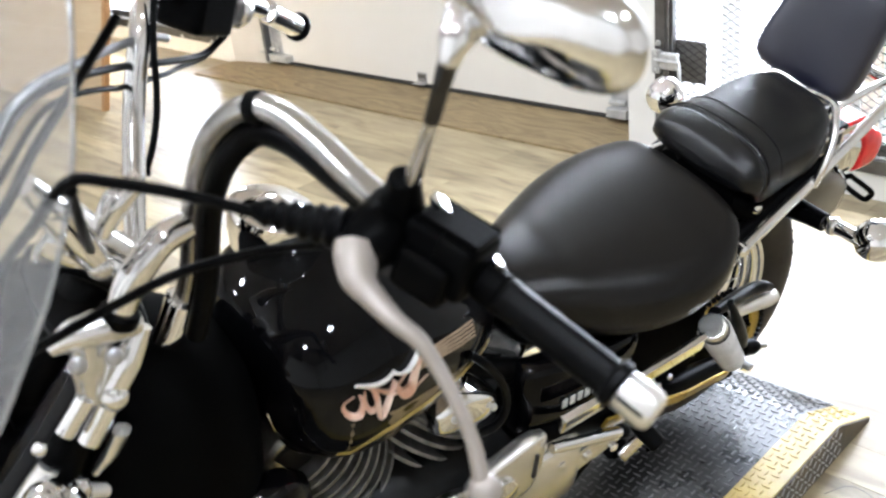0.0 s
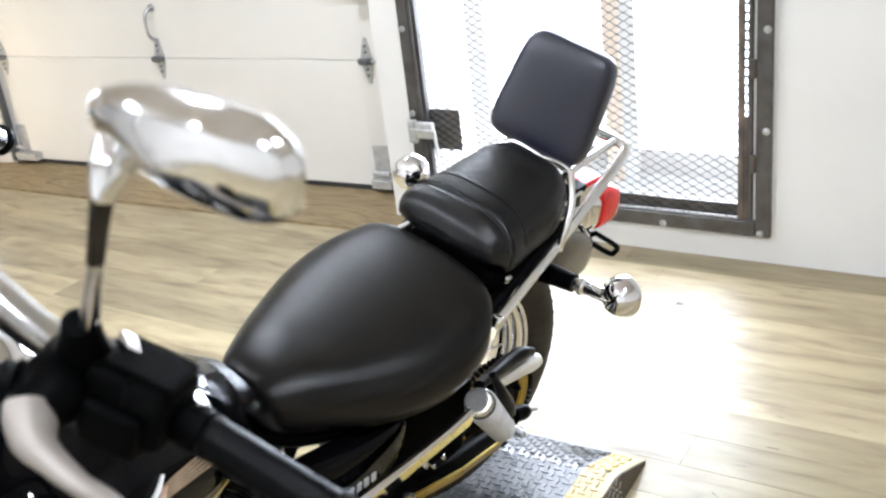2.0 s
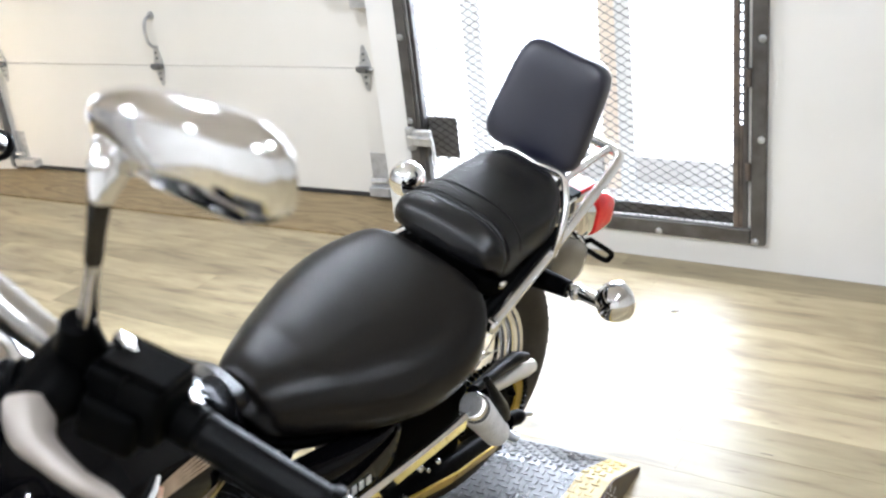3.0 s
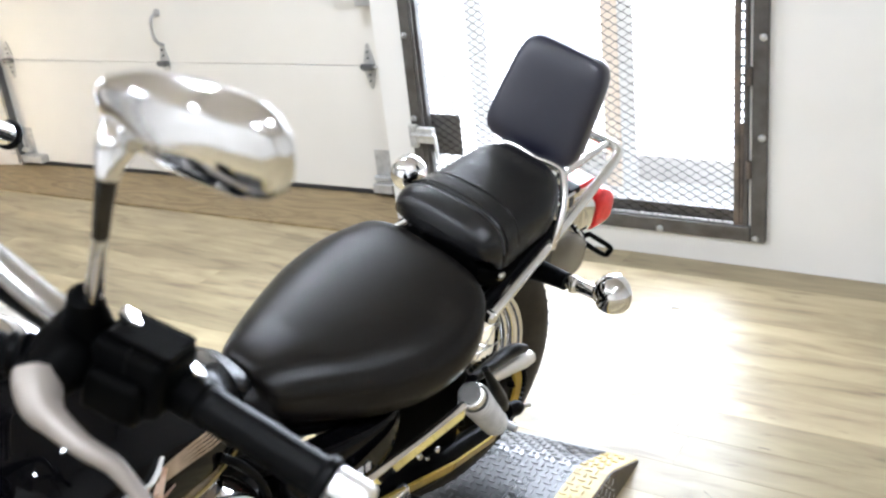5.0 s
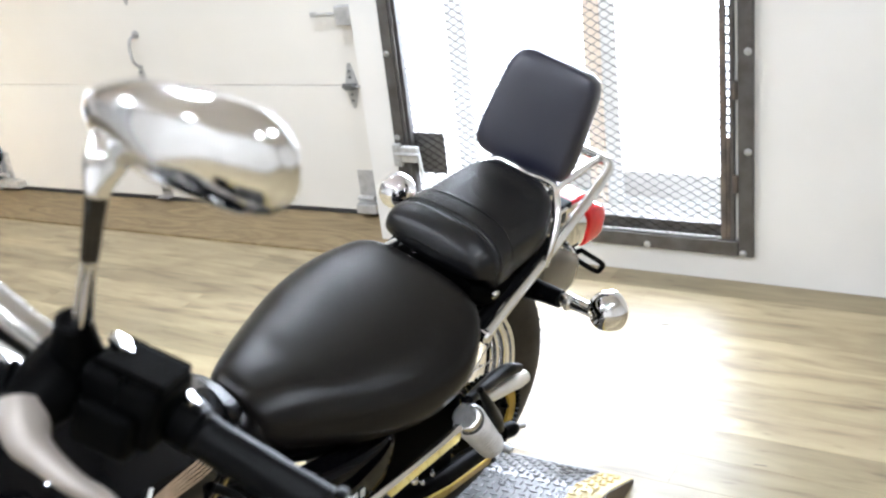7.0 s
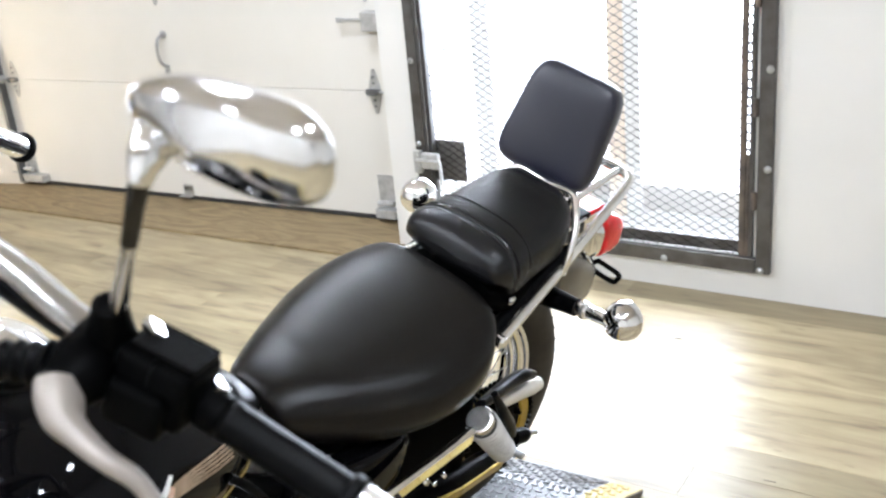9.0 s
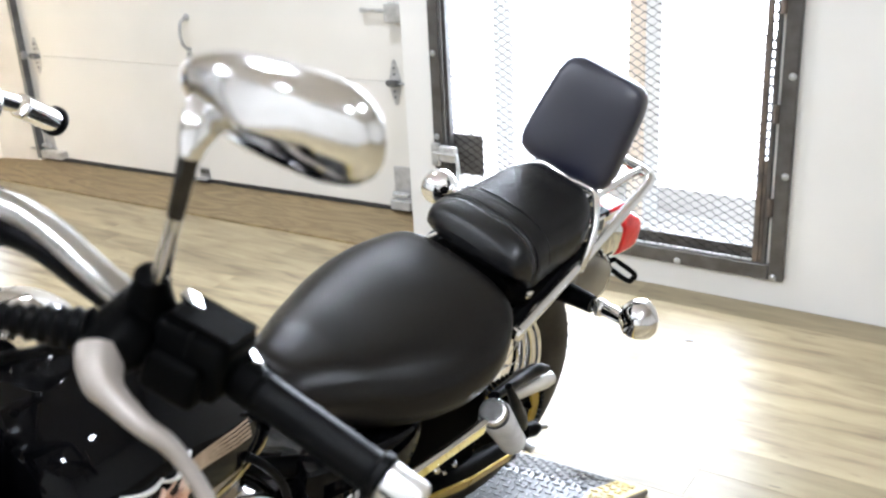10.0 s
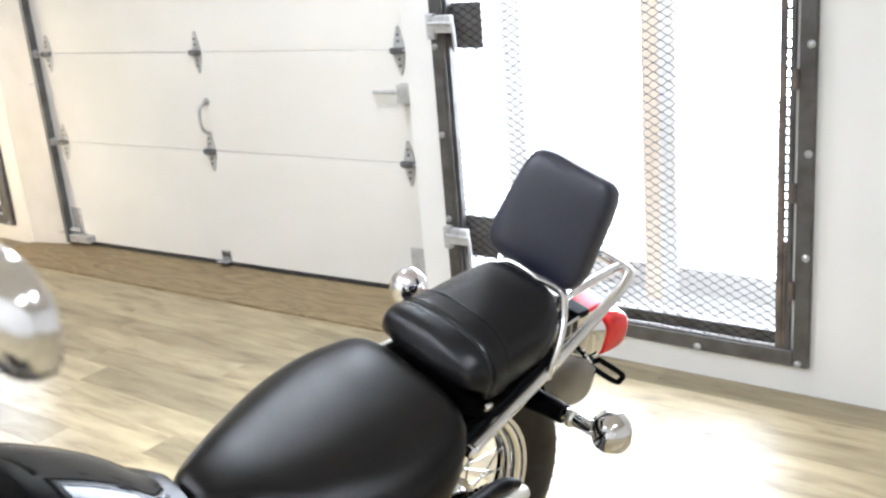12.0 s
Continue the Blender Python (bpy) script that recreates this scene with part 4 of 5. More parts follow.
# swing arm, shaft boot, footboard bracket on the left
part("swing_arm", tube([(0.08, 0.180, 0.580), (0.02, 0.165, 0.560), (-0.05, 0.145, 0.533), (-0.10, 0.138, 0.520), (-0.135, 0.138, 0.505)], [0.012, 0.016, 0.019, 0.019, 0.012], 14, flat=0.7), RUBBER, bike, "black rubber passenger peg")
part("arm_cover", tube([(0.010, 0.154, 0.517), (-0.020, 0.150, 0.507), (-0.055, 0.147, 0.497), (-0.100, 0.143, 0.486), (-0.138, 0.139, 0.476), (-0.162, 0.139, 0.471)], [0.009, 0.0115, 0.013, 0.0145, 0.0170, 0.0135], 16), ARMCOVER, bike, "bright alloy arm cover")
part("arm_bracket", tube([(0.02, 0.160, 0.53), (0.0, 0.165, 0.485), (-0.015, 0.165, 0.44), (-0.04, 0.162, 0.41)], [0.010, 0.014, 0.012, 0.009], 12), SATIN, bike)
boot_m = along((0.112, 0.20, 0.585), (-0.035, 0.186, 0.392))
boot = part("shaft_boot", lathe([(0.019, 0.03), (0.0258, 0.034), (0.0222, 0.19), (0.014, 0.20)], boot_m, 24), SEAL, bike, "pale ribbed drive boot")
for k in range(11):
    z, r = 0.040 + 0.0148 * k, 0.0290 - 0.0004 * k
    part("boot_rib", lathe([(0.016, z - 0.0050), (r - 0.0050, z - 0.0058), (r - 0.0010, z - 0.0026), (r, z - 0.0004), (r - 0.0010, z + 0.0020), (r - 0.0050, z + 0.0052), (0.016, z + 0.0054)], boot_m, 24), GRIME, boot)
part("boot_sleeve", lathe([(0.019, 0.012), (0.0225, 0.013), (0.0245, 0.016), (0.0245, 0.025), (0.0225, 0.030), (0.019, 0.031)], boot_m, 26), ALU, boot, "polished boot sleeve")
part("boot_cable", tube([(0.083, 0.205, 0.622), (0.060, 0.206, 0.585), (0.040, 0.204, 0.553), (0.008, 0.198, 0.505), (-0.012, 0.192, 0.470)], [0.006, 0.008, 0.011, 0.013, 0.012], 12), RUBBER, bike)
part("axle_bolt", rod((-0.045, 0.15, 0.400), (-0.055, 0.205, 0.395), 0.008, 10, 0.002), GALV, bike)
rail_m = Matrix.Translation((0.265, 0.199, 0.537)) @ Matrix.Rotation(radians(5), 4, "Y") @ Matrix.Rotation(radians(-11.6), 4, "X")
part("frame_rail", box(-0.150, 0.155, -0.007, 0.007, -0.022, 0.016, 0.003, 2, m=rail_m), CHROME, bike, "flat chrome frame plate")
part("swing_tube", tube([(0.44, 0.135, 0.455), (0.30, 0.145, 0.420), (0.219, 0.148, 0.398), (0.107, 0.148, 0.370), (-0.035, 0.132, 0.335), (-0.11, 0.122, 0.318)], [0.030, 0.032, 0.031, 0.028, 0.022, 0.014], 20), SATIN, bike, "black drive tube")
for a, b, h, tilt in (((0.30, 0.186, 0.441), (0.10, 0.184, 0.390), 0.0115, 9.5), ((0.0995, 0.184, 0.3898), (-0.045, 0.168, 0.355), 0.0110, 10.5)):
    way = (Vector(b) - Vector(a)).normalized()
    out = Vector((0.0, math.cos(radians(tilt)), -math.sin(radians(tilt))))
    out = (out - way * out.dot(way)).normalized()
    m = Matrix.Translation(a) @ Matrix((way, out, way.cross(out))).transposed().to_4x4()
    part("guard_strip", box(0, (Vector(b) - Vector(a)).length, -0.003, 0.003, -h, h, 0.002, 2, m=m), BRASS, bike, "brass-toned drive guard strip")
bm = bmesh.new()
for k in range(30):
    f = k / 29
    c = Vector((0.26 - 0.34 * f, 0.170 - 0.022 * f, 0.392 - 0.072 * f))
    box(-0.0045, 0.0045, -0.009, 0.009, -0.005, 0.006, 0.001, 1, bm=bm, m=Matrix.Translation(c) @ Matrix.Rotation(radians(14), 4, "Y"))
tagged(part("chain_link", bm, RUBBER, bike), "black toothed lower edge", kind="stuff")
for c, r in (((0.186, 0.168, 0.464), 0.0075), ((0.170, 0.172, 0.452), 0.0045), ((0.140, 0.168, 0.449), 0.0055)):
    part("link_nut", lathe([(r * 0.6, -0.006), (r, -0.005), (r, 0.006), (r * 0.7, 0.009)], along(c, Vector(c) + Vector((0, 1, 0.1))), 12), CHROME, bike)
part("pivot_block", tube([(-0.095, 0.150, 0.378), (-0.125, 0.152, 0.369), (-0.138, 0.153, 0.365)], [0.016, 0.016, 0.012], 14), PLASTIC, bike, "black rubber pivot block")
part("adjuster_rod", rod((-0.120, 0.150, 0.372), (-0.165, 0.158, 0.357), 0.0045, 8), GALV, bike)
part("rod_nut", rod((-0.105, 0.156, 0.335), (-0.118, 0.164, 0.330), 0.0095, 8, 0.002), CHROME, bike)
part("frame_panel", cushion([(0.02, 0.110, 0.46, 0.012, 0.55, 0.36), (0.05, 0.118, 0.45, 0.02, 0.57, 0.33), (0.20, 0.122, 0.44, 0.024, 0.575, 0.30), (0.36, 0.12, 0.43, 0.022, 0.56, 0.30), (0.40, 0.112, 0.43, 0.012, 0.54, 0.33)], n=28, p=4, q=4), MATTE, bike, "black lower frame panel")
part("shock", tube([(0.28, 0.09, 0.50), (0.1, 0.09, 0.44)], 0.035, 16), SATIN, bike)
for s in (1, -1):
    part("frame_tube", tube([(1.18, 0.02 * s, 0.80), (0.95, 0.05 * s, 0.78), (0.62, 0.09 * s, 0.66), (0.40, 0.11 * s, 0.56), (0.20, 0.12 * s, 0.52), (0.05, 0.12 * s, 0.42)], 0.017, 12), SATIN, bike)
    part("down_tube", tube([(1.18, 0.02 * s, 0.76), (1.10, 0.06 * s, 0.55), (1.02, 0.11 * s, 0.25), (0.90, 0.13 * s, 0.16), (0.45, 0.13 * s, 0.15), (0.25, 0.12 * s, 0.25), (0.2, 0.12 * s, 0.45)], 0.016, 12), SATIN, bike)

# fuel tank
TANK = [(0.475, 0.007, 0.691, 0.058, 0.734, 0.635), (0.491, 0.010, 0.689, 0.087, 0.746, 0.624), (0.534, 0.011, 0.700, 0.119, 0.784, 0.609), (0.592, 0.012, 0.710, 0.142, 0.825, 0.593), (0.655, 0.013, 0.725, 0.159, 0.859, 0.578),
        (0.717, 0.018, 0.738, 0.169, 0.875, 0.573), (0.780, 0.025, 0.750, 0.164, 0.870, 0.586), (0.826, 0.029, 0.763, 0.141, 0.853, 0.619), (0.854, 0.030, 0.762, 0.098, 0.833, 0.667), (0.866, 0.030, 0.755, 0.045, 0.800, 0.710)]
tank = part("fuel_tank", cushion(TANK, n=60, steps=7, p=2.15, q=2.4), GLOSS, bike, "gloss black teardrop fuel tank")
speedo = part("speedometer", lathe([(0.046, -0.05), (0.056, -0.02), (0.059, 0.0), (0.058, 0.008), (0.052, 0.013)], pose(0.768, -0.032, 0.906, 0, -16, 0), 36), CHROME, bike, "domed chrome tank console")
part("dial_cap", lathe([(0.0515, 0.0132), (0.036, 0.022), (0.018, 0.027), (0.001, 0.029)], pose(0.768, -0.032, 0.906, 0, -16, 0), 32), CHROME, speedo)
part("seat_tongue", cushion([(0.515, 0, 0.735, 0.03, 0.748, 0.71), (0.505, 0, 0.735, 0.05, 0.752, 0.70), (0.465, 0, 0.70, 0.06, 0.722, 0.67), (0.445, 0, 0.69, 0.05, 0.71, 0.66)], n=24), PILLIONVINYL, bike, "black seat nose roll")


def tank_point(u, ang, out=0.0015):
    """A place on the tank's skin at u and the angle round its section."""
    cols = np.array(sorted(TANK), float)
    r = [np.interp(u, cols[:, 0], cols[:, k]) for k in range(6)]
    c, s = math.cos(ang), math.sin(ang)
    h, e = (r[4] - r[2], 2.15) if s > 0 else (r[2] - r[5], 2.4)
    p = Vector((u, r[1] + r[3] * math.copysign(abs(c) ** (2 / e), c), r[2] + h * math.copysign(abs(s) ** (2 / e), s)))
    return p + Vector((0, c, s)) * out


def decal(u0, u1, a0, a1, skew=0.0, nu=8, na=4, out=0.0016):
    return grid_loft([[tank_point(u0 + (u1 - u0) * i / nu + skew * (j / na), a0 + (a1 - a0) * j / na, out) for j in range(na + 1)] for i in range(nu + 1)], thick=0.0006)


part("side_stripe", decal(0.50, 0.80, -0.50, -0.06, skew=0.0, out=0.0010, nu=18), STRIPE, tank, "dark gold side stripe")
PIN = [(0.800, -0.50), (0.785, -0.40), (0.760, -0.29), (0.72, -0.16), (0.655, -0.13), (0.585, -0.08), (0.515, -0.02)]
part("pinstripe", grid_loft([[tank_point(u, a - 0.035 - d, 0.0030) for d in (0.0, 0.03, 0.06)] for u, a, _ in spline([Vector((u, a, 0)) for u, a in PIN], 5)], thick=0.0005), YELLOW, tank, "thin gold pinstripe")
part("tank_seam", tube([tank_point(u, a, 0.002) for u, a in ((0.858, -0.4), (0.84, -0.9), (0.81, -1.05), (0.76, -1.05), (0.70, -1.05), (0.62, -1.0), (0.54, -0.95), (0.49, -0.8))], 0.0038, 8), CHROME, tank, "polished lower tank seam")


def stroke(points, width, material, out):
    """A flat brush stroke over the tank through (u, angle) places."""
    path = [tank_point(u, g, out) for u, g in points]
    n = len(path)
    return part("emblem_stroke", tube(path, [width * (0.55 + 0.45 * math.sin(math.pi * k / max(1, n - 1))) for k in range(n)], 8, flat=0.35), material, tank, "rose gold emblem stroke" if material is GOLD else "")


stroke([(0.7819, 0.23), (0.7946, 0.13), (0.7882, 0.02), (0.7766, 0.02), (0.7713, 0.13), (0.7734, 0.23)], 0.0072, GOLD, 0.002)
stroke([(0.766, 0.25), (0.767, 0.13), (0.7607, 0.03), (0.7522, 0.05), (0.7501, 0.19)], 0.0066, GOLD, 0.002)
stroke([(0.7564, 0.29), (0.7501, 0.13), (0.7448, -0.03), (0.7352, 0.07), (0.7225, 0.25)], 0.0088, GOLD, 0.003)
stroke([(0.7236, 0.23), (0.713, 0.09), (0.6992, 0.07), (0.6918, 0.19), (0.6759, 0.35)], 0.0082, GOLD, 0.003)
stroke([(0.731, 0.13), (0.713, 0.23), (0.6918, 0.31), (0.6759, 0.33)], 0.0062, GOLD, 0.004)
stroke([(0.6992, 0.01), (0.6812, 0.09), (0.6653, 0.13)], 0.0046, GOLD, 0.003)
stroke([(0.7766, 0.34), (0.7554, 0.28), (0.7363, 0.28), (0.7204, 0.34)], 0.0103, WHITEINK, 0.003)
stroke([(0.7236, 0.32), (0.7056, 0.28), (0.6886, 0.34), (0.6738, 0.45)], 0.0088, WHITEINK, 0.004)
stroke([(0.766, 0.30), (0.748, 0.20), (0.730, 0.16)], 0.0075, GOLD, 0.002)
stroke([(0.742, 0.16), (0.722, 0.10), (0.700, 0.13), (0.682, 0.22)], 0.0060, GOLD, 0.002)
for k in range(5):
    f = k / 4
    part("flame_line", grid_loft([[tank_point(0.690 - 0.13 * g, 0.34 - 0.10 * f + 0.16 * g - 0.03 * d - 0.11 * f * g, 0.0030) for d in (0.0, 0.5, 1.0)] for g in [i / 8 for i in range(9)]], thick=0.0005), FLAME, tank, "pale tan flame line")

# engine: two finned cylinders in a V, crankcase, covers
engine = part("crankcase", cushion([(0.34, 0, 0.33, 0.10, 0.42, 0.24), (0.40, 0, 0.33, 0.155, 0.46, 0.2), (0.55, 0, 0.33, 0.165, 0.47, 0.18), (0.75, 0, 0.33, 0.16, 0.46, 0.19), (0.92, 0, 0.33, 0.13, 0.42, 0.22), (0.96, 0, 0.33, 0.08, 0.38, 0.27)], p=3.5, q=3), FINS, bike, "black and chrome V-twin engine")
for base, top in (((0.69, 0.0, 0.40), (0.815, 0.0, 0.60)), ((0.60, 0.0, 0.40), (0.475, 0.0, 0.60))):
    m = along(base, top)
    cyl = part("cylinder", lathe([(0.085, 0), (0.085, 0.24)], m, 28), FINS, engine)
    for k in range(9):
        z = 0.02 + k * 0.0205
        half = 0.122 - 0.002 * k
        part("fin", lathe([(0.08, z - 0.0044), (half, z - 0.0032), (half + 0.001, z - 0.0015), (half + 0.001, z + 0.0015), (half, z + 0.0032), (0.08, z + 0.0044)], m @ Matrix.Diagonal((1, 0.9, 1, 1)), 40), FINEDGE, cyl)
    part("head_cover", cushion([(-0.08, 0, 0.225, 0.07, 0.25, 0.205), (-0.05, 0, 0.225, 0.10, 0.262, 0.205), (0.05, 0, 0.225, 0.10, 0.262, 0.205), (0.08, 0, 0.225, 0.07, 0.25, 0.205)], n=28, p=3, q=3), ALU, cyl)
    cyl.children[-1].data.transform(m)
cover = part("intake_cover", cushion([(0.640, 0.140, 0.612, 0.012, 0.626, 0.598), (0.630, 0.142, 0.614, 0.030, 0.640, 0.588), (0.598, 0.142, 0.622, 0.038, 0.660, 0.586), (0.560, 0.142, 0.616, 0.036, 0.648, 0.578), (0.530, 0.142, 0.602, 0.026, 0.626, 0.574), (0.518, 0.142, 0.596, 0.012, 0.608, 0.584)], n=28, p=3.6, q=3.0), CHROME, engine, "chrome intake cover")
for u, w in ((0.612, 0.640), (0.545, 0.626)):
    part("cover_screw", lathe([(0.006, 0), (0.006, 0.003), (0.003, 0.005)], along((u, 0.177, w - 0.01), (u, 0.25, w + 0.02)), 10), GALV, cover)
part("clutch_cover", lathe([(0.11, 0), (0.112, 0.012), (0.10, 0.022), (0.06, 0.03), (0.01, 0.032)], along((0.60, 0.155, 0.32), (0.60, 0.3, 0.32)), 36), CHROME, engine)
part("rear_cover", cushion([(0.33, 0.15, 0.36, 0.03, 0.42, 0.30), (0.36, 0.155, 0.36, 0.04, 0.44, 0.28), (0.46, 0.155, 0.36, 0.04, 0.44, 0.27), (0.49, 0.15, 0.36, 0.03, 0.42, 0.30)], n=24, p=3.5, q=3.5), ALU, engine)
side = part("side_cover", cushion([(0.46, 0.11, 0.53, 0.02, 0.58, 0.47), (0.44, 0.125, 0.53, 0.03, 0.60, 0.455), (0.34, 0.135, 0.525, 0.032, 0.592, 0.45), (0.24, 0.13, 0.53, 0.028, 0.58, 0.47), (0.20, 0.12, 0.535, 0.018, 0.565, 0.50)], n=30, p=3.2, q=3.2), GLOSS, bike, "gloss black side cover with white bars")
for k in range(6):
    part("letter_bar", box(-0.0052, 0.0052, 0.0, 0.002, -0.009, 0.009, 0.0005, 1, m=Matrix.Translation((0.385 - k * 0.0155, 0.1675, 0.522)) @ Matrix.Rotation(radians(4), 4, "Y")), WHITEINK, side)
fb = part("foot_bracket", cushion([(0.57, 0.178, 0.42, 0.012, 0.455, 0.385), (0.55, 0.18, 0.425, 0.016, 0.475, 0.37), (0.47, 0.182, 0.44, 0.017, 0.505, 0.375), (0.435, 0.18, 0.45, 0.012, 0.50, 0.40)], n=28, p=5, q=5), ALU, bike, "cast aluminium foot bracket")
part("bracket_slot", box(0.452, 0.460, 0.194, 0.201, 0.42, 0.475, 0.002, 1, m=Matrix.Rotation(0, 4, "Y")), SEAL, fb)
part("bracket_boss", lathe([(0.026, 0), (0.028, 0.004), (0.026, 0.014), (0.012, 0.018)], along((0.52, 0.192, 0.43), (0.52, 0.3, 0.43)), 22), CHROME, fb)
part("peg_beam", box(-0.11, 0.11, -0.009, 0.009, -0.026, 0.026, 0.005, 2, m=Matrix.Translation((0.325, 0.183, 0.385)) @ Matrix.Rotation(radians(14), 4, "Y")), ALU, fb, "cast aluminium peg beam")
for k in range(3):
    part("beam_bolt", lathe([(0.009, 0), (0.009, 0.004), (0.005, 0.007)], along((0.39 - k * 0.06, 0.192, 0.40 - 0.015 * k), (0.39 - k * 0.06, 0.25, 0.40 - 0.015 * k)), 12), CHROME, fb)
part("chrome_link", rod((0.43, 0.20, 0.475), (0.275, 0.205, 0.425), 0.0095, 12, 0.002), CHROME, bike)
part("link_end", ico((0.272, 0.205, 0.424), 0.014, 2), RUBBER, bike)
part("peg_tab", box(-0.035, 0.035, -0.005, 0.005, -0.02, 0.02, 0.005, 2, m=Matrix.Translation((0.215, 0.195, 0.345)) @ Matrix.Rotation(radians(35), 4, "Y")), ALU, bike)
part("foot_peg", tube([(0.225, 0.19, 0.40), (0.215, 0.205, 0.39), (0.205, 0.235, 0.375)], [0.013, 0.017, 0.016], 16), RUBBER, bike, "black rubber foot peg")
part("breather_hose", tube([(0.575, 0.150, 0.712), (0.556, 0.162, 0.695), (0.530, 0.168, 0.655), (0.514, 0.168, 0.615), (0.508, 0.166, 0.575), (0.520, 0.162, 0.545), (0.552, 0.158, 0.540)], 0.0065, 10), RUBBER, bike)
part("side_stand", tube([(0.55, 0.14, 0.16), (0.50, 0.20, 0.06), (0.45, 0.26, -0.06), (0.44, 0.285, -0.11)], 0.011, 10), SATIN, bike)
part("exhaust", tube([(0.95, -0.08, 0.50), (1.0, -0.13, 0.38), (0.85, -0.17, 0.27), (0.4, -0.19, 0.24), (0.0, -0.2, 0.25), (-0.4, -0.2, 0.28)], [0.022, 0.022, 0.024, 0.034, 0.04, 0.04], 18), CHROME, bike)

# front end: head, clamps, forks, headlight, fender, turned a little to the right
for s in (1, -1):
    part("fork", tube([(1.03, 0.02 + s * 0.09, 0.92), (1.20, 0.05 + s * 0.09, 0.68), (1.50, 0.20 + s * 0.085, 0.30)], [0.026, 0.030, 0.034], 18, smooth=False), SATIN, bike, "black fork leg")
    part("fork_cover", tube([(1.045, 0.018 + s * 0.09, 0.895), (1.16, 0.005 + s * 0.09, 0.74)], 0.036, 18), GLOSS, bike)
    part("front_signal", ico((1.13, s * 0.17, 0.80), 0.034, 3, (1, 1, 0.95)), CHROME, bike)
    part("signal_stalk", rod((1.11, s * 0.10, 0.80), (1.13, s * 0.15, 0.80), 0.011, 12), ALU, bike)
for w in (0.925, 0.78):
    d = (0.925 - w) * 0.7
    part("triple_clamp", cushion([(0.975 + d, 0.02, w, 0.03, w + 0.010, w - 0.012), (0.99 + d, 0.02, w, 0.095, w + 0.012, w - 0.014), (1.04 + d, 0.02, w, 0.115, w + 0.012, w - 0.014), (1.065 + d, 0.02, w, 0.085, w + 0.010, w - 0.012), (1.075 + d, 0.02, w, 0.03, w + 0.008, w - 0.01)], n=28, p=3, q=3), SATIN, bike, "black fork clamp")
part("riser_arm", tube([(0.940, 0.125, 1.062), (0.970, 0.132, 1.060), (0.991, 0.136, 1.045), (1.009, 0.138, 1.023), (1.022, 0.140, 0.996)], [0.0140, 0.0160, 0.0165, 0.0160, 0.0145], 18), CHROME, bike, "curved chrome riser arm")
part("riser_collar", rod((1.020, 0.140, 1.000), (1.027, 0.140, 0.985), 0.0205, 20, 0.003), SATIN, bike)
casting = part("clamp_casting", tube([(1.092, 0.138, 0.980), (1.069, 0.140, 0.989), (1.041, 0.140, 0.986), (1.006, 0.138, 0.974)], [0.0080, 0.0165, 0.0185, 0.0130], 18), ALU, bike, "cast polished fork clamp")
part("casting_body", tube([(1.050, 0.135, 0.992), (1.056, 0.136, 0.944), (1.062, 0.138, 0.900)], [0.0225, 0.0275, 0.0190], 18, flat=0.7), ALU, casting)
part("casting_lug", tube([(1.002, 0.140, 0.970), (1.024, 0.146, 0.938), (1.044, 0.148, 0.910)], [0.0100, 0.0160, 0.0165], 16), CHROME, casting)
part("casting_boss", ico((1.046, 0.155, 0.906), 0.0165, 3), CHROME, casting)
for u, w in ((1.075, 0.968), (1.040, 0.962)):
    part("casting_bolt", lathe([(0.009, 0), (0.009, 0.005), (0.005, 0.008)], along((u, 0.158, w), (u - 0.01, 0.25, w + 0.05)), 12), GALV, casting)
part("clamp_bolt", rod((1.070, 0.148, 0.914), (1.101, 0.150, 0.874), 0.0105, 16, 0.003), CHROME, bike, "chrome clamp stud")
part("clamp_bolt", rod((1.049, 0.150, 0.898), (1.081, 0.152, 0.850), 0.0125, 16, 0.004), CHROME, bike, "chrome clamp stud")
part("brake_link", tube([(1.043, 0.145, 0.842), (1.061, 0.145, 0.812), (1.079, 0.145, 0.794)], [0.0150, 0.0135, 0.0065], 14, flat=0.6), ALU, bike, "pale cast link")
part("fork_shoulder", tube([(1.120, 0.140, 0.828), (1.133, 0.140, 0.810), (1.150, 0.140, 0.785)], [0.0115, 0.0145, 0.0170], 16), ALU, bike)
part("fork_plate", tube([(1.108, 0.145, 0.768), (1.092, 0.145, 0.770), (1.074, 0.145, 0.760)], [0.0100, 0.0165, 0.0150], 14, flat=0.6), ARMCOVER, bike)
part("elbow", tube([(1.078, 0.135, 1.166), (1.062, 0.138, 1.135), (1.046, 0.140, 1.097), (1.034, 0.140, 1.068)], [0.0110, 0.0160, 0.0165, 0.0130], 18), CHROME, bike, "short chrome elbow")
part("elbow_cap", ico((1.033, 0.145, 1.064), 0.0125, 3), ALU, bike)
part("clamp_lump", tube([(0.975, 0.120, 1.130), (1.004, 0.124, 1.112), (1.024, 0.128, 1.085)], [0.0100, 0.0140, 0.0090], 14), CHROME, bike)
part("hose_union", ico((1.100, 0.165, 0.802), 0.012, 2, (1, 1, 1.4)), ALU, bike)
part("hose_union", ico((1.128, 0.165, 0.885), 0.008, 2), CHROME, bike)
horn = part("horn", lathe([(0.018, -0.09), (0.030, -0.085), (0.034, -0.03), (0.040, 0.0), (0.040, 0.012), (0.030, 0.016)], along((1.03, 0.0, 1.0), (1.10, -0.05, 1.06)), 28), CHROME, bike, "round chrome horn cover")
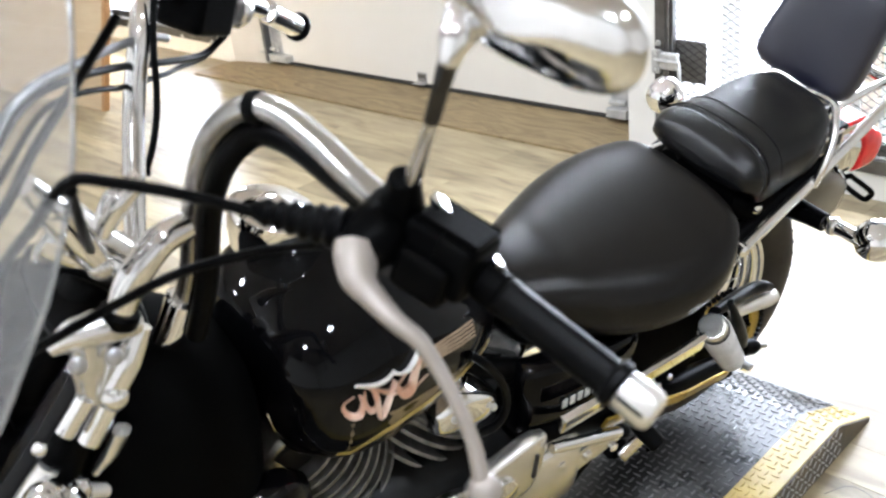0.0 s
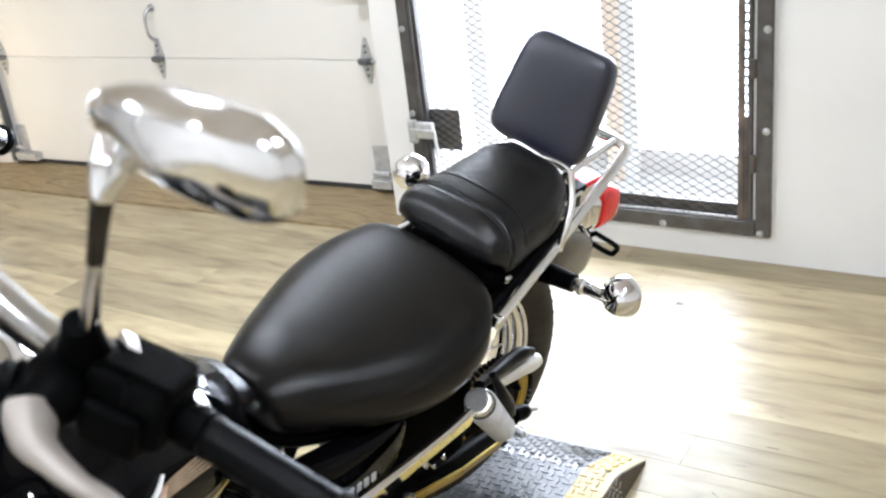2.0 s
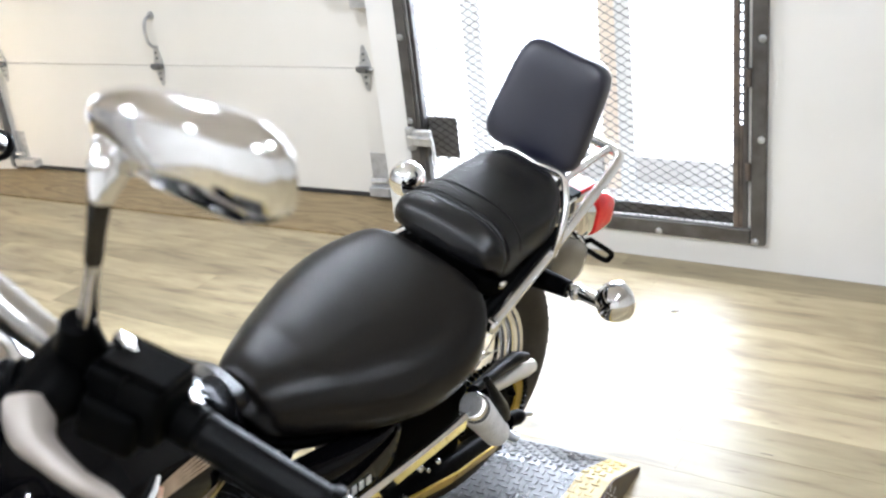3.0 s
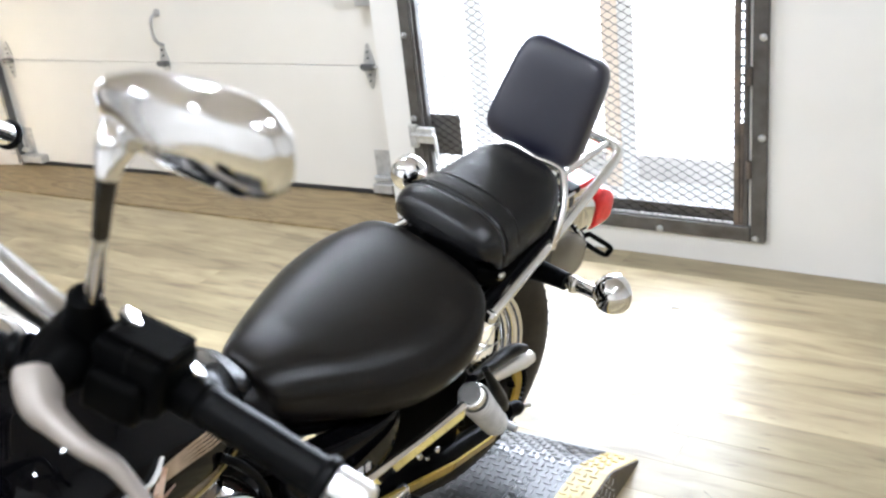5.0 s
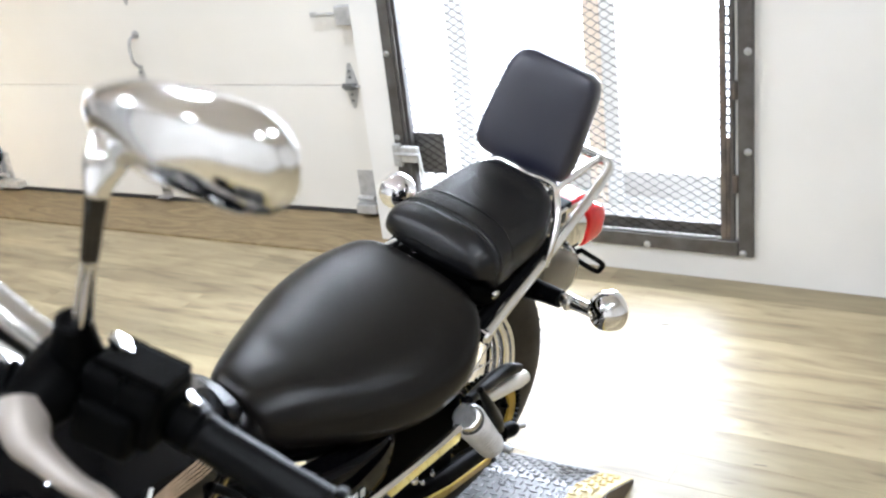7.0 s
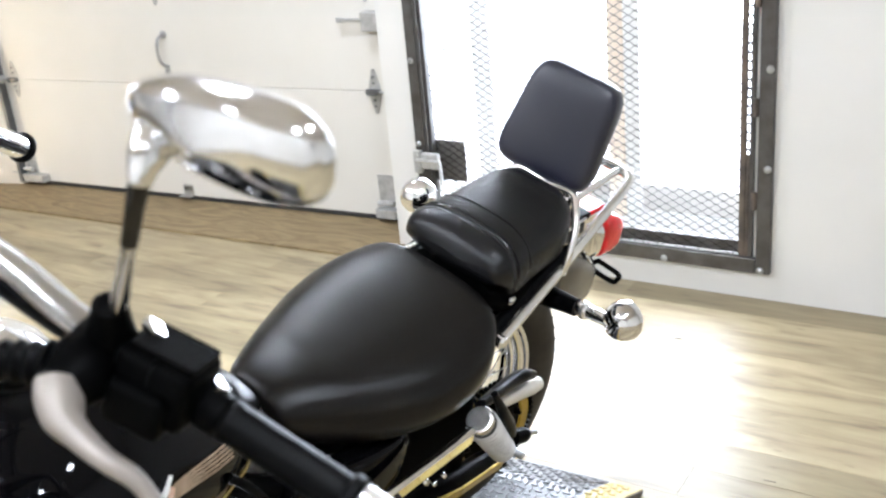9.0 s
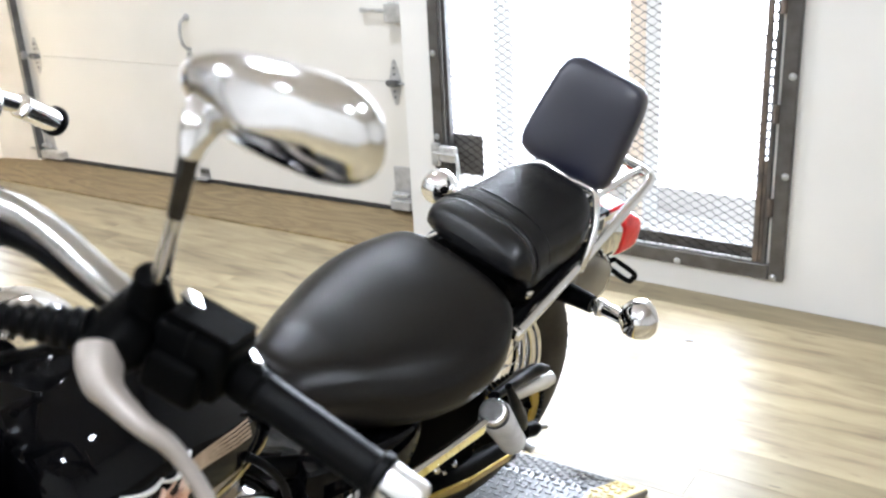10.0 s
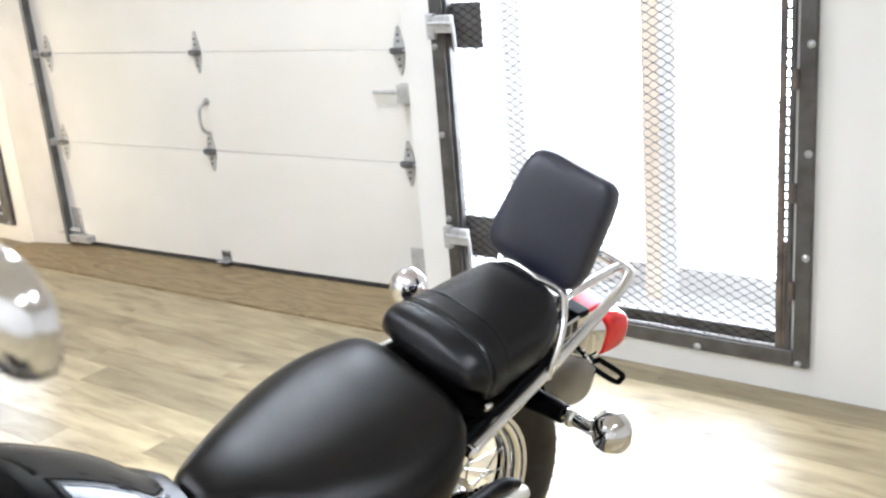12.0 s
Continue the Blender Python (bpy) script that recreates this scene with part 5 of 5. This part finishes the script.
part("neck_cover", cushion([(0.86, 0.02, 0.66, 0.07, 0.78, 0.50), (0.90, 0.02, 0.64, 0.125, 0.82, 0.40), (0.98, 0.02, 0.60, 0.140, 0.86, 0.34), (1.06, 0.02, 0.56, 0.135, 0.82, 0.34), (1.14, 0.02, 0.54, 0.11, 0.74, 0.36), (1.18, 0.02, 0.54, 0.06, 0.66, 0.42)], n=28, p=3.4, q=3.4), MATTE, bike, "black frame neck cover")
part("coil_cover", cushion([(0.82, 0.13, 0.52, 0.02, 0.60, 0.42), (0.86, 0.135, 0.52, 0.035, 0.63, 0.39), (0.95, 0.14, 0.50, 0.035, 0.62, 0.36), (1.0, 0.135, 0.50, 0.02, 0.58, 0.40)], n=24, p=3, q=3), GLOSS, bike, "gloss black coil cover")
part("radiator_shroud", box(0.98, 1.06, -0.15, 0.15, 0.20, 0.50, 0.02, 3), MATTE, bike)
part("steering_head", rod((1.0, 0.015, 0.95), (1.16, 0.0, 0.70), 0.034, 20, 0.004), SATIN, bike)
lamp_m = along((1.16, -0.01, 0.82), (1.5, -0.08, 0.80))
head = part("headlight", lathe([(0.02, -0.05), (0.06, -0.035), (0.086, 0.0), (0.098, 0.05), (0.102, 0.08), (0.098, 0.088)], lamp_m, 36), CHROME, bike, "chrome headlight shell")
part("headlight_glass", lathe([(0.096, 0.0882), (0.07, 0.10), (0.001, 0.108)], lamp_m, 36), CLEAR, head)
rows = []
for k in range(20):
    a = radians(15 + k * 7.6)
    d = Vector((math.cos(a), 0, math.sin(a)))
    rows.append([FRONT + d * (0.345 - 0.05 * max(0, abs(f) - 0.4) ** 1.6 / 0.6 ** 1.6) + Vector((0, 0.075 * f, 0)) for f in [-1 + j / 5 for j in range(11)]])
part("front_fender", grid_loft(rows, thick=0.003), GLOSS, bike)

# handlebar and its fittings
BAR = [(0.935, 0.068, 0.90), (0.925, 0.085, 0.975), (0.924, 0.100, 1.039), (0.923, 0.125, 1.110), (0.917, 0.150, 1.168), (0.904, 0.172, 1.203), (0.890, 0.195, 1.220), (0.879, 0.225, 1.223), (0.871, 0.27, 1.219), (0.866, 0.33, 1.212), (0.850, 0.40, 1.202), (0.830, 0.466, 1.1865)]
RBAR = [(0.955, 0.0, 0.955), (0.935, -0.035, 1.01), (0.905, -0.09, 1.075), (0.878, -0.118, 1.14), (0.855, -0.15, 1.165), (0.80, -0.19, 1.15), (0.72, -0.235, 1.10), (0.66, -0.262, 1.06)]
bars = part("handlebar", tube(BAR, 0.0127, 16), BARCHROME, bike, "tall chrome cruiser handlebar")
part("bar_half", tube(RBAR, 0.0127, 16), CHROME, bars)
part("bar_riser", rod((0.955, 0.062, 0.86), (0.932, 0.072, 0.925), 0.02, 16, 0.004), CHROME, bars)
part("bar_riser", rod((0.985, -0.005, 0.90), (0.955, 0.0, 0.965), 0.02, 16, 0.004), CHROME, bars)
part("cable_band", rod((0.893, 0.189, 1.217), (0.8885, 0.200, 1.2215), 0.0155, 16, 0.002), RUBBER, bars, "black cable band")
part("bar_cable", tube([(0.862, 0.355, 1.200), (0.868, 0.29, 1.198), (0.876, 0.235, 1.200), (0.888, 0.200, 1.196), (0.900, 0.182, 1.180), (0.912, 0.163, 1.148), (0.917, 0.14, 1.095), (0.917, 0.12, 1.03), (0.918, 0.108, 0.965), (0.93, 0.09, 0.88)], 0.0125, 12), RUBBER, bars, "black cable along the bar")
GA, GB, GE = Vector((0.8285, 0.470, 1.1855)), Vector((0.7955, 0.570, 1.1597)), Vector((0.7870, 0.597, 1.1530))
GL = (GB - GA).length
grip = part("grip", lathe([(0.0135, -0.004), (0.0160, 0.0), (0.0160, 0.004), (0.0152, 0.007), (0.0156, GL - 0.014), (0.0160, GL - 0.010), (0.0188, GL - 0.008), (0.0190, GL - 0.002), (0.0170, GL)], along(GA, GB), 28), RUBBER, bars, "ribbed black rubber grip")
EM = along(GB + (GE - GB) * 0.02, GE + (GE - GB) * 0.1)
end_cap = part("bar_end", lathe([(0.0150, 0.0), (0.0162, 0.0015), (0.0164, 0.024), (0.0150, 0.029), (0.0110, 0.0315), (0.0, 0.032)], EM, 28), ENDCAP, grip, "bright bar end")
way = (GE - GB).normalized()
slot = Vector((0.88, 0.30, 0.36))
slot = (slot - way * slot.dot(way)).normalized()
SM = Matrix.Translation(GB + way * 0.002 + slot * 0.0152) @ Matrix((slot, way.cross(slot), way)).transposed().to_4x4()
part("end_slot", box(-0.003, 0.0016, -0.0018, 0.0018, 0.0, 0.023, 0.0004, 1, m=SM), SEAL, end_cap, "dark slot")
RA, RB = Vector((0.66, -0.262, 1.06)), Vector((0.592, -0.292, 1.005))
rgrip = part("grip", rod(RA + (RB - RA) * 0.15, RB, 0.0165, 20, 0.003), CHROME, bars, "chrome right grip with black end ring")
part("grip_ring", rod(RB, RB + (RB - RA).normalized() * 0.008, 0.021, 20, 0.002), RUBBER, rgrip)
part("bar_end", rod(RB + (RB - RA).normalized() * 0.0082, RB + (RB - RA).normalized() * 0.02, 0.014, 16, 0.004), CHROME, rgrip)
part("throttle_housing", box(-0.034, 0.034, -0.034, 0.030, -0.045, 0.030, 0.011, 3, m=along((0.765, -0.21, 1.113), (0.66, -0.262, 1.06))), PLASTIC, bars, "black throttle housing")
part("throttle_knob", box(-0.014, 0.014, -0.045, -0.03, -0.02, 0.012, 0.005, 2, m=along((0.765, -0.21, 1.113), (0.66, -0.262, 1.06))), PLASTIC, bars)
part("housing_clamp", rod((0.715, -0.236, 1.085), (0.700, -0.243, 1.077), 0.026, 20, 0.004), ALU, bars)
part("brake_reservoir", box(-0.03, 0.03, -0.02, 0.02, -0.015, 0.02, 0.006, 2, m=Matrix.Translation((0.80, -0.18, 1.19))), SATIN, bars, "black brake reservoir")
# left switch housing and perch
bar_way = Vector((-0.349, 0.926, -0.142))
fore_way = Vector((0.905, 0.372, 0.204))
sm = Matrix.Translation((0.852, 0.426, 1.205)) @ Matrix((fore_way, bar_way.cross(fore_way) * -1, bar_way)).transposed().to_4x4()
switch = part("switch_housing", box(-0.025, 0.024, -0.023, 0.026, -0.031, 0.031, 0.009, 3, m=sm), PLASTIC, bars, "black switch housing")
part("switch_lid", box(-0.022, 0.018, 0.0255, 0.029, -0.026, 0.028, 0.004, 2, m=sm), PLASTIC, switch, "flat housing lid")
part("switch_block", box(-0.004, 0.033, -0.030, 0.006, -0.026, 0.020, 0.008, 3, m=sm), PLASTIC, switch)
part("housing_seam", box(-0.0254, 0.0244, -0.0234, 0.0264, -0.0006, 0.0006, 0.0003, 1, m=sm), RUBBER, switch)
part("switch_lever", box(-0.008, 0.010, -0.028, -0.020, 0.006, 0.022, 0.003, 2, m=sm), PLASTIC, switch, "small black switch lever")
part("switch_button", box(-0.010, 0.010, -0.009, 0.009, -0.004, 0.005, 0.002, 2, m=Matrix.Translation((0.843, 0.405, 1.231)) @ Vector((-0.62, 0.248, 0.742)).to_track_quat("Z", "Y").to_matrix().to_4x4()), CHROME, switch, "bright switch cap")
part("grip_flange", lathe([(0.0150, 0), (0.0165, 0.003), (0.0165, 0.024), (0.0150, 0.026)], along(GA - (GB - GA) * 0.26, GA), 20), PLASTIC, switch)
part("bar_collar", box(-0.008, 0.010, -0.006, 0.006, -0.004, 0.004, 0.002, 2, m=Matrix.Translation(GA + Vector((-0.004, -0.018, 0.017))) @ Vector((-0.60, 0.15, 0.78)).to_track_quat("Z", "Y").to_matrix().to_4x4()), SOFTCHROME, switch, "bright clamp piece")
part("perch", cushion([(-0.022, 0, 0, 0.018, 0.016, -0.020), (-0.012, 0, 0, 0.024, 0.022, -0.024), (0.012, 0, 0, 0.024, 0.022, -0.024), (0.022, 0, 0, 0.018, 0.016, -0.02)], n=24), PLASTIC, bars, "black clutch lever perch")
bars.children[-1].data.transform(Matrix.Translation((0.864, 0.372, 1.219)))
part("perch_arm", tube([(0.862, 0.375, 1.215), (0.890, 0.388, 1.212), (0.920, 0.398, 1.208)], [0.024, 0.026, 0.018], 14), PLASTIC, bars)
part("mirror_boss", lathe([(0.026, -0.012), (0.025, 0.0), (0.020, 0.014), (0.0145, 0.034), (0.0125, 0.048), (0.009, 0.050)], along((0.868, 0.384, 1.215), (0.871, 0.394, 1.262)), 20), PLASTIC, bars, "black mirror boss")
part("adjuster", lathe([(0.010, 0.0)] + [(0.0185 - 0.0006 * k - 0.003 * (k % 2), 0.004 + 0.0052 * k) for k in range(13)] + [(0.006, 0.078)], along((0.905, 0.375, 1.213), (0.955, 0.318, 1.214)), 18), RUBBER, bars, "ribbed black cable adjuster")
part("clutch_lever", tube([(0.9155, 0.398, 1.2185), (0.9205, 0.408, 1.2135), (0.9250, 0.420, 1.2075), (0.9234, 0.435, 1.2020), (0.9187, 0.458, 1.1950), (0.9085, 0.4745, 1.1840), (0.9035, 0.487, 1.1716), (0.8999, 0.505, 1.1555), (0.8965, 0.530, 1.1267), (0.8988, 0.551, 1.0990)], [0.0185, 0.0195, 0.0172, 0.0128, 0.0100, 0.0090, 0.0081, 0.0077, 0.0076, 0.0090], 18, flat=0.72), LEVER, bars, "polished clutch lever with a ball end")
part("lever_ball", ico((0.8988, 0.5545, 1.0955), 0.0125, 3), LEVER, bars)
part("clutch_cable", tube([(0.955, 0.32, 1.213), (0.979, 0.31, 1.224), (1.013, 0.30, 1.241), (1.05, 0.29, 1.256), (1.078, 0.283, 1.262), (1.10, 0.25, 1.21), (1.12, 0.16, 1.10), (1.13, 0.08, 0.95)], 0.0048, 8), RUBBER, bars, "thin black control cable")
part("speed_cable", tube([(1.20, 0.20, 1.02), (1.12, 0.233, 1.076), (1.047, 0.248, 1.108), (0.999, 0.274, 1.14), (0.945, 0.315, 1.168), (0.915, 0.352, 1.188)], 0.0044, 8), RUBBER, bars)
part("brake_hose", tube([(0.736, -0.215, 1.060), (0.773, -0.20, 1.050), (0.836, -0.15, 1.081), (0.907, -0.10, 1.118), (0.964, -0.05, 1.148), (0.998, -0.03, 1.156), (1.034, 0.0, 1.162), (1.076, 0.05, 1.158), (1.13, 0.09, 1.10), (1.16, 0.08, 0.98)], 0.0045, 10), RUBBER, bars, "black brake hose")
part("throttle_cable", tube([(0.842, -0.135, 1.12), (0.870, -0.12, 1.135), (0.912, -0.10, 1.143), (0.958, -0.06, 1.158), (0.996, -0.03, 1.168), (1.032, 0.0, 1.174), (1.072, 0.05, 1.176), (1.12, 0.09, 1.12), (1.14, 0.07, 1.0)], 0.0050, 10), TRACK, bars, "grey braided throttle cable")
part("idle_cable", tube([(0.733, -0.22, 1.057), (0.773, -0.20, 1.046), (0.819, -0.17, 1.058), (0.848, -0.14, 1.072), (0.916, -0.09, 1.099), (0.940, -0.06, 1.12), (0.985, -0.03, 1.14), (1.03, 0.01, 1.15), (1.09, 0.06, 1.12)], 0.0034, 8), RUBBER, bars)
part("bar_wire", tube([(0.845, -0.125, 1.21), (0.857, -0.12, 1.177), (0.871, -0.10, 1.135), (0.879, -0.085, 1.088), (0.886, -0.078, 1.057), (0.897, -0.07, 1.027), (0.910, -0.064, 1.003)], 0.0042, 8), RUBBER, bars, "black wire tied to the bar")
part("wire_tie", rod((0.917, -0.074, 1.004), (0.921, -0.069, 0.996), 0.0165, 16, 0.002), RUBBER, bars)
part("master_cylinder", tube([(0.86, -0.165, 1.165), (0.82, -0.20, 1.150), (0.78, -0.225, 1.135)], [0.012, 0.016, 0.014], 14), CHROME, bars)
# mirror
mirror = part("mirror", lathe([(0.0075, 0), (0.0105, 0.004), (0.009, 0.02)], along((0.869, 0.388, 1.236), (0.870, 0.393, 1.262)), 16), SOFTCHROME, bars, "chrome mirror on a stalk")
part("mirror_stem", tube([(0.869, 0.391, 1.246), (0.869, 0.402, 1.269), (0.87, 0.412, 1.298), (0.871, 0.421, 1.325), (0.87, 0.427, 1.352), (0.867, 0.429, 1.374)], [0.0085, 0.0070, 0.0056, 0.0050, 0.0056, 0.007], 16), SOFTCHROME, mirror)
part("stem_sleeve", tube([(0.871, 0.421, 1.325), (0.870, 0.427, 1.352), (0.867, 0.429, 1.372)], [0.0058, 0.0062, 0.0072], 16), SLEEVE, mirror, "dark swivel sleeve")
part("mirror_neck", tube([(0.867, 0.429, 1.370), (0.863, 0.427, 1.379), (0.857, 0.424, 1.386), (0.849, 0.419, 1.392), (0.842, 0.416, 1.399), (0.836, 0.418, 1.407)], [0.0072, 0.0098, 0.0128, 0.0138, 0.0125, 0.010], 20), SOFTCHROME, mirror)
ax, up, face = Vector((-0.066, 0.989, 0.132)), Vector((-0.01, -0.133, 0.991)), Vector((0.998, 0.064, 0.018))
mm = Matrix.Translation((0.831, 0.4647, 1.4120)) @ Matrix((ax, up, face)).transposed().to_4x4()


def mirror_ring(h, k, lift=0.0, n=56):
    half, tall = 0.087 * k, 0.0305 * k
    ring = []
    for i in range(n):
        a = i * math.tau / n
        c, s = math.cos(a), math.sin(a)
        x = half * math.copysign(abs(c) ** 0.75, c)
        z = tall * math.copysign(abs(s) ** 0.8, s) * (1 + 0.25 * c if s > 0 else 1.12 + 0.15 * c) + lift
        ring.append(mm @ Vector((x, z, h)))
    return ring


shell = part("mirror_shell", sweep([mirror_ring(*r) for r in ((-0.006, 0.98), (-0.004, 1.0), (0.002, 1.0), (0.007, 0.965, 0.0005), (0.011, 0.89, 0.0022), (0.0155, 0.78, 0.0048), (0.0195, 0.67, 0.0072), (0.0220, 0.57, 0.0088), (0.0238, 0.47, 0.0078), (0.0258, 0.34, 0.0048), (0.0275, 0.20, 0.001), (0.0286, 0.04, -0.003))]), SOFTCHROME, mirror)
part("mirror_glass", sweep([mirror_ring(*r) for r in ((-0.0062, 0.95), (-0.0075, 0.94))]), SOFTCHROME, mirror)

# clear windshield ahead of the bar
LEFT = [(1.035, 0.225, 1.46), (1.042, 0.232, 1.365), (1.060, 0.260, 1.305), (1.078, 0.283, 1.255), (1.110, 0.315, 1.205), (1.140, 0.338, 1.172), (1.176, 0.366, 1.138)]
rows = []
for u, v, w in spline(LEFT, 4):
    rows.append([Vector((u + 0.20 * math.sin(math.pi * k / 14) * (1 - 0.2 * k / 14) - 0.10 * k / 14, v - (v + 0.30) * k / 14, w)) for k in range(15)])
shield = part("windshield", grid_loft(rows, thick=0.004), SMOKED, bike, "clear acrylic windshield with a grey edge")
part("edge_trim", tube(LEFT, 0.0022, 8), SMOKED, shield)
part("shield_strut", tube([(0.970, 0.10, 1.281), (1.017, 0.13, 1.250), (1.073, 0.17, 1.219), (1.107, 0.19, 1.189), (1.15, 0.20, 1.15)], 0.0075, 10, flat=0.6), SATIN, shield, "dark grey windshield strut")
part("strut_clip", ico((1.078, 0.283, 1.255), 0.006, 2), RUBBER, shield)
part("vent_hose", tube([(1.078, 0.283, 1.255), (1.06, 0.22, 1.17), (1.04, 0.15, 1.09), (1.03, 0.12, 1.05)], 0.0045, 8), RUBBER, bars)

# ---- a scrap on the floor ----
scrap = thing("paper_scrap", "small crumpled grey scrap lying on the floor", "scrap", pose(-0.672, 3.226, 0.0, 0, 0, 20))
part("scrap_sheet", grid_loft([[Vector((-0.013 + 0.0065 * i, -0.007 + 0.0047 * j, 0.002 + 0.004 * ((i * 7 + j * 5) % 3) / 2)) for j in range(4)] for i in range(5)], thick=0.0006), TRIM, scrap)

# ---- vinyl plank floor: pieces near the ramp, the rest joined ----
solid("floor", box(WEST, EAST, SOUTH, BACK, -0.2, -0.004), CONCRETE, "screed under the vinyl planks", "floor", "structure", smooth=False)
floor = bpy.data.objects["floor"]
tagged(floor, "pale oak vinyl plank floor with grey streaks", "floor")
PW, PL = 0.13, 1.22
rng = random.Random(4)


def plank_bm(x0, x1, y0, y1, bm=None):
    bm = bm or bmesh.new()
    b, t = 0.0007, 0.0
    lo = [bm.verts.new((x, y, -0.0039)) for x, y in ((x0, y0), (x1, y0), (x1, y1), (x0, y1))]
    mid = [bm.verts.new((x, y, t - 0.0005)) for x, y in ((x0 + 0.0003, y0 + 0.0003), (x1 - 0.0003, y0 + 0.0003), (x1 - 0.0003, y1 - 0.0003), (x0 + 0.0003, y1 - 0.0003))]
    top = [bm.verts.new((x, y, t)) for x, y in ((x0 + b, y0 + b), (x1 - b, y0 + b), (x1 - b, y1 - b), (x0 + b, y1 - b))]
    for a, c in ((lo, mid), (mid, top)):
        for i in range(4):
            j = (i + 1) % 4
            bm.faces.new((a[i], a[j], c[j], c[i]))
    bm.faces.new(top)
    return bm


plank_mesh = mesh_of("plank", plank_bm(0, PL, 0, PW), OAK, smooth=False)
verts, faces = [], []
row = 0
y = NORTH - 0.001 - PW
while y > SOUTH:
    x = WEST - rng.random() * PL
    while x < EAST:
        x0, x1 = max(x, WEST), min(x + PL, EAST)
        whole = x >= WEST and x + PL <= EAST
        near = whole and -5.2 < x < 0.9 and y > 0.2
        if near:
            ob = new("plank", plank_mesh)
            ob.location, ob.parent = (x, y, 0), floor
        elif x1 - x0 > 0.02:
            k = len(verts)
            verts += [(x0 + 0.001, y + 0.001, 0), (x1 - 0.001, y + 0.001, 0), (x1 - 0.001, y + PW - 0.001, 0), (x0 + 0.001, y + PW - 0.001, 0)]
            verts += [(x0, y, -0.004), (x1, y, -0.004), (x1, y + PW, -0.004), (x0, y + PW, -0.004)]
            faces += [(k, k + 1, k + 2, k + 3)] + [(k + 4 + i, k + 4 + (i + 1) % 4, k + (i + 1) % 4, k + i) for i in range(4)]
        x += PL
    y -= PW
me = bpy.data.meshes.new("far_planks")
me.from_pydata(verts, [], faces)
me.materials.append(OAK)
rest = new("far_planks", me)
rest.parent = floor
tagged(rest, kind="stuff")

# a long hairline scratch and short scuffs
part("scratch", tube([(-0.29, 2.358, -0.0004), (-0.207, 2.298, -0.0004), (-0.093, 2.242, -0.0004), (0.02, 2.20, -0.0004)], 0.0010, 5), SCUFF, floor, "thin brown scratch")
part("scratch", tube([(-0.225, 2.575, -0.0004), (-0.196, 2.577, -0.0004)], 0.0014, 5), SCUFF, floor)
part("scratch", tube([(-0.43, 2.10, -0.0006), (-0.40, 2.155, -0.0006), (-0.35, 2.15, -0.0006), (-0.30, 2.11, -0.0006)], 0.0014, 5), SCUFF, floor)
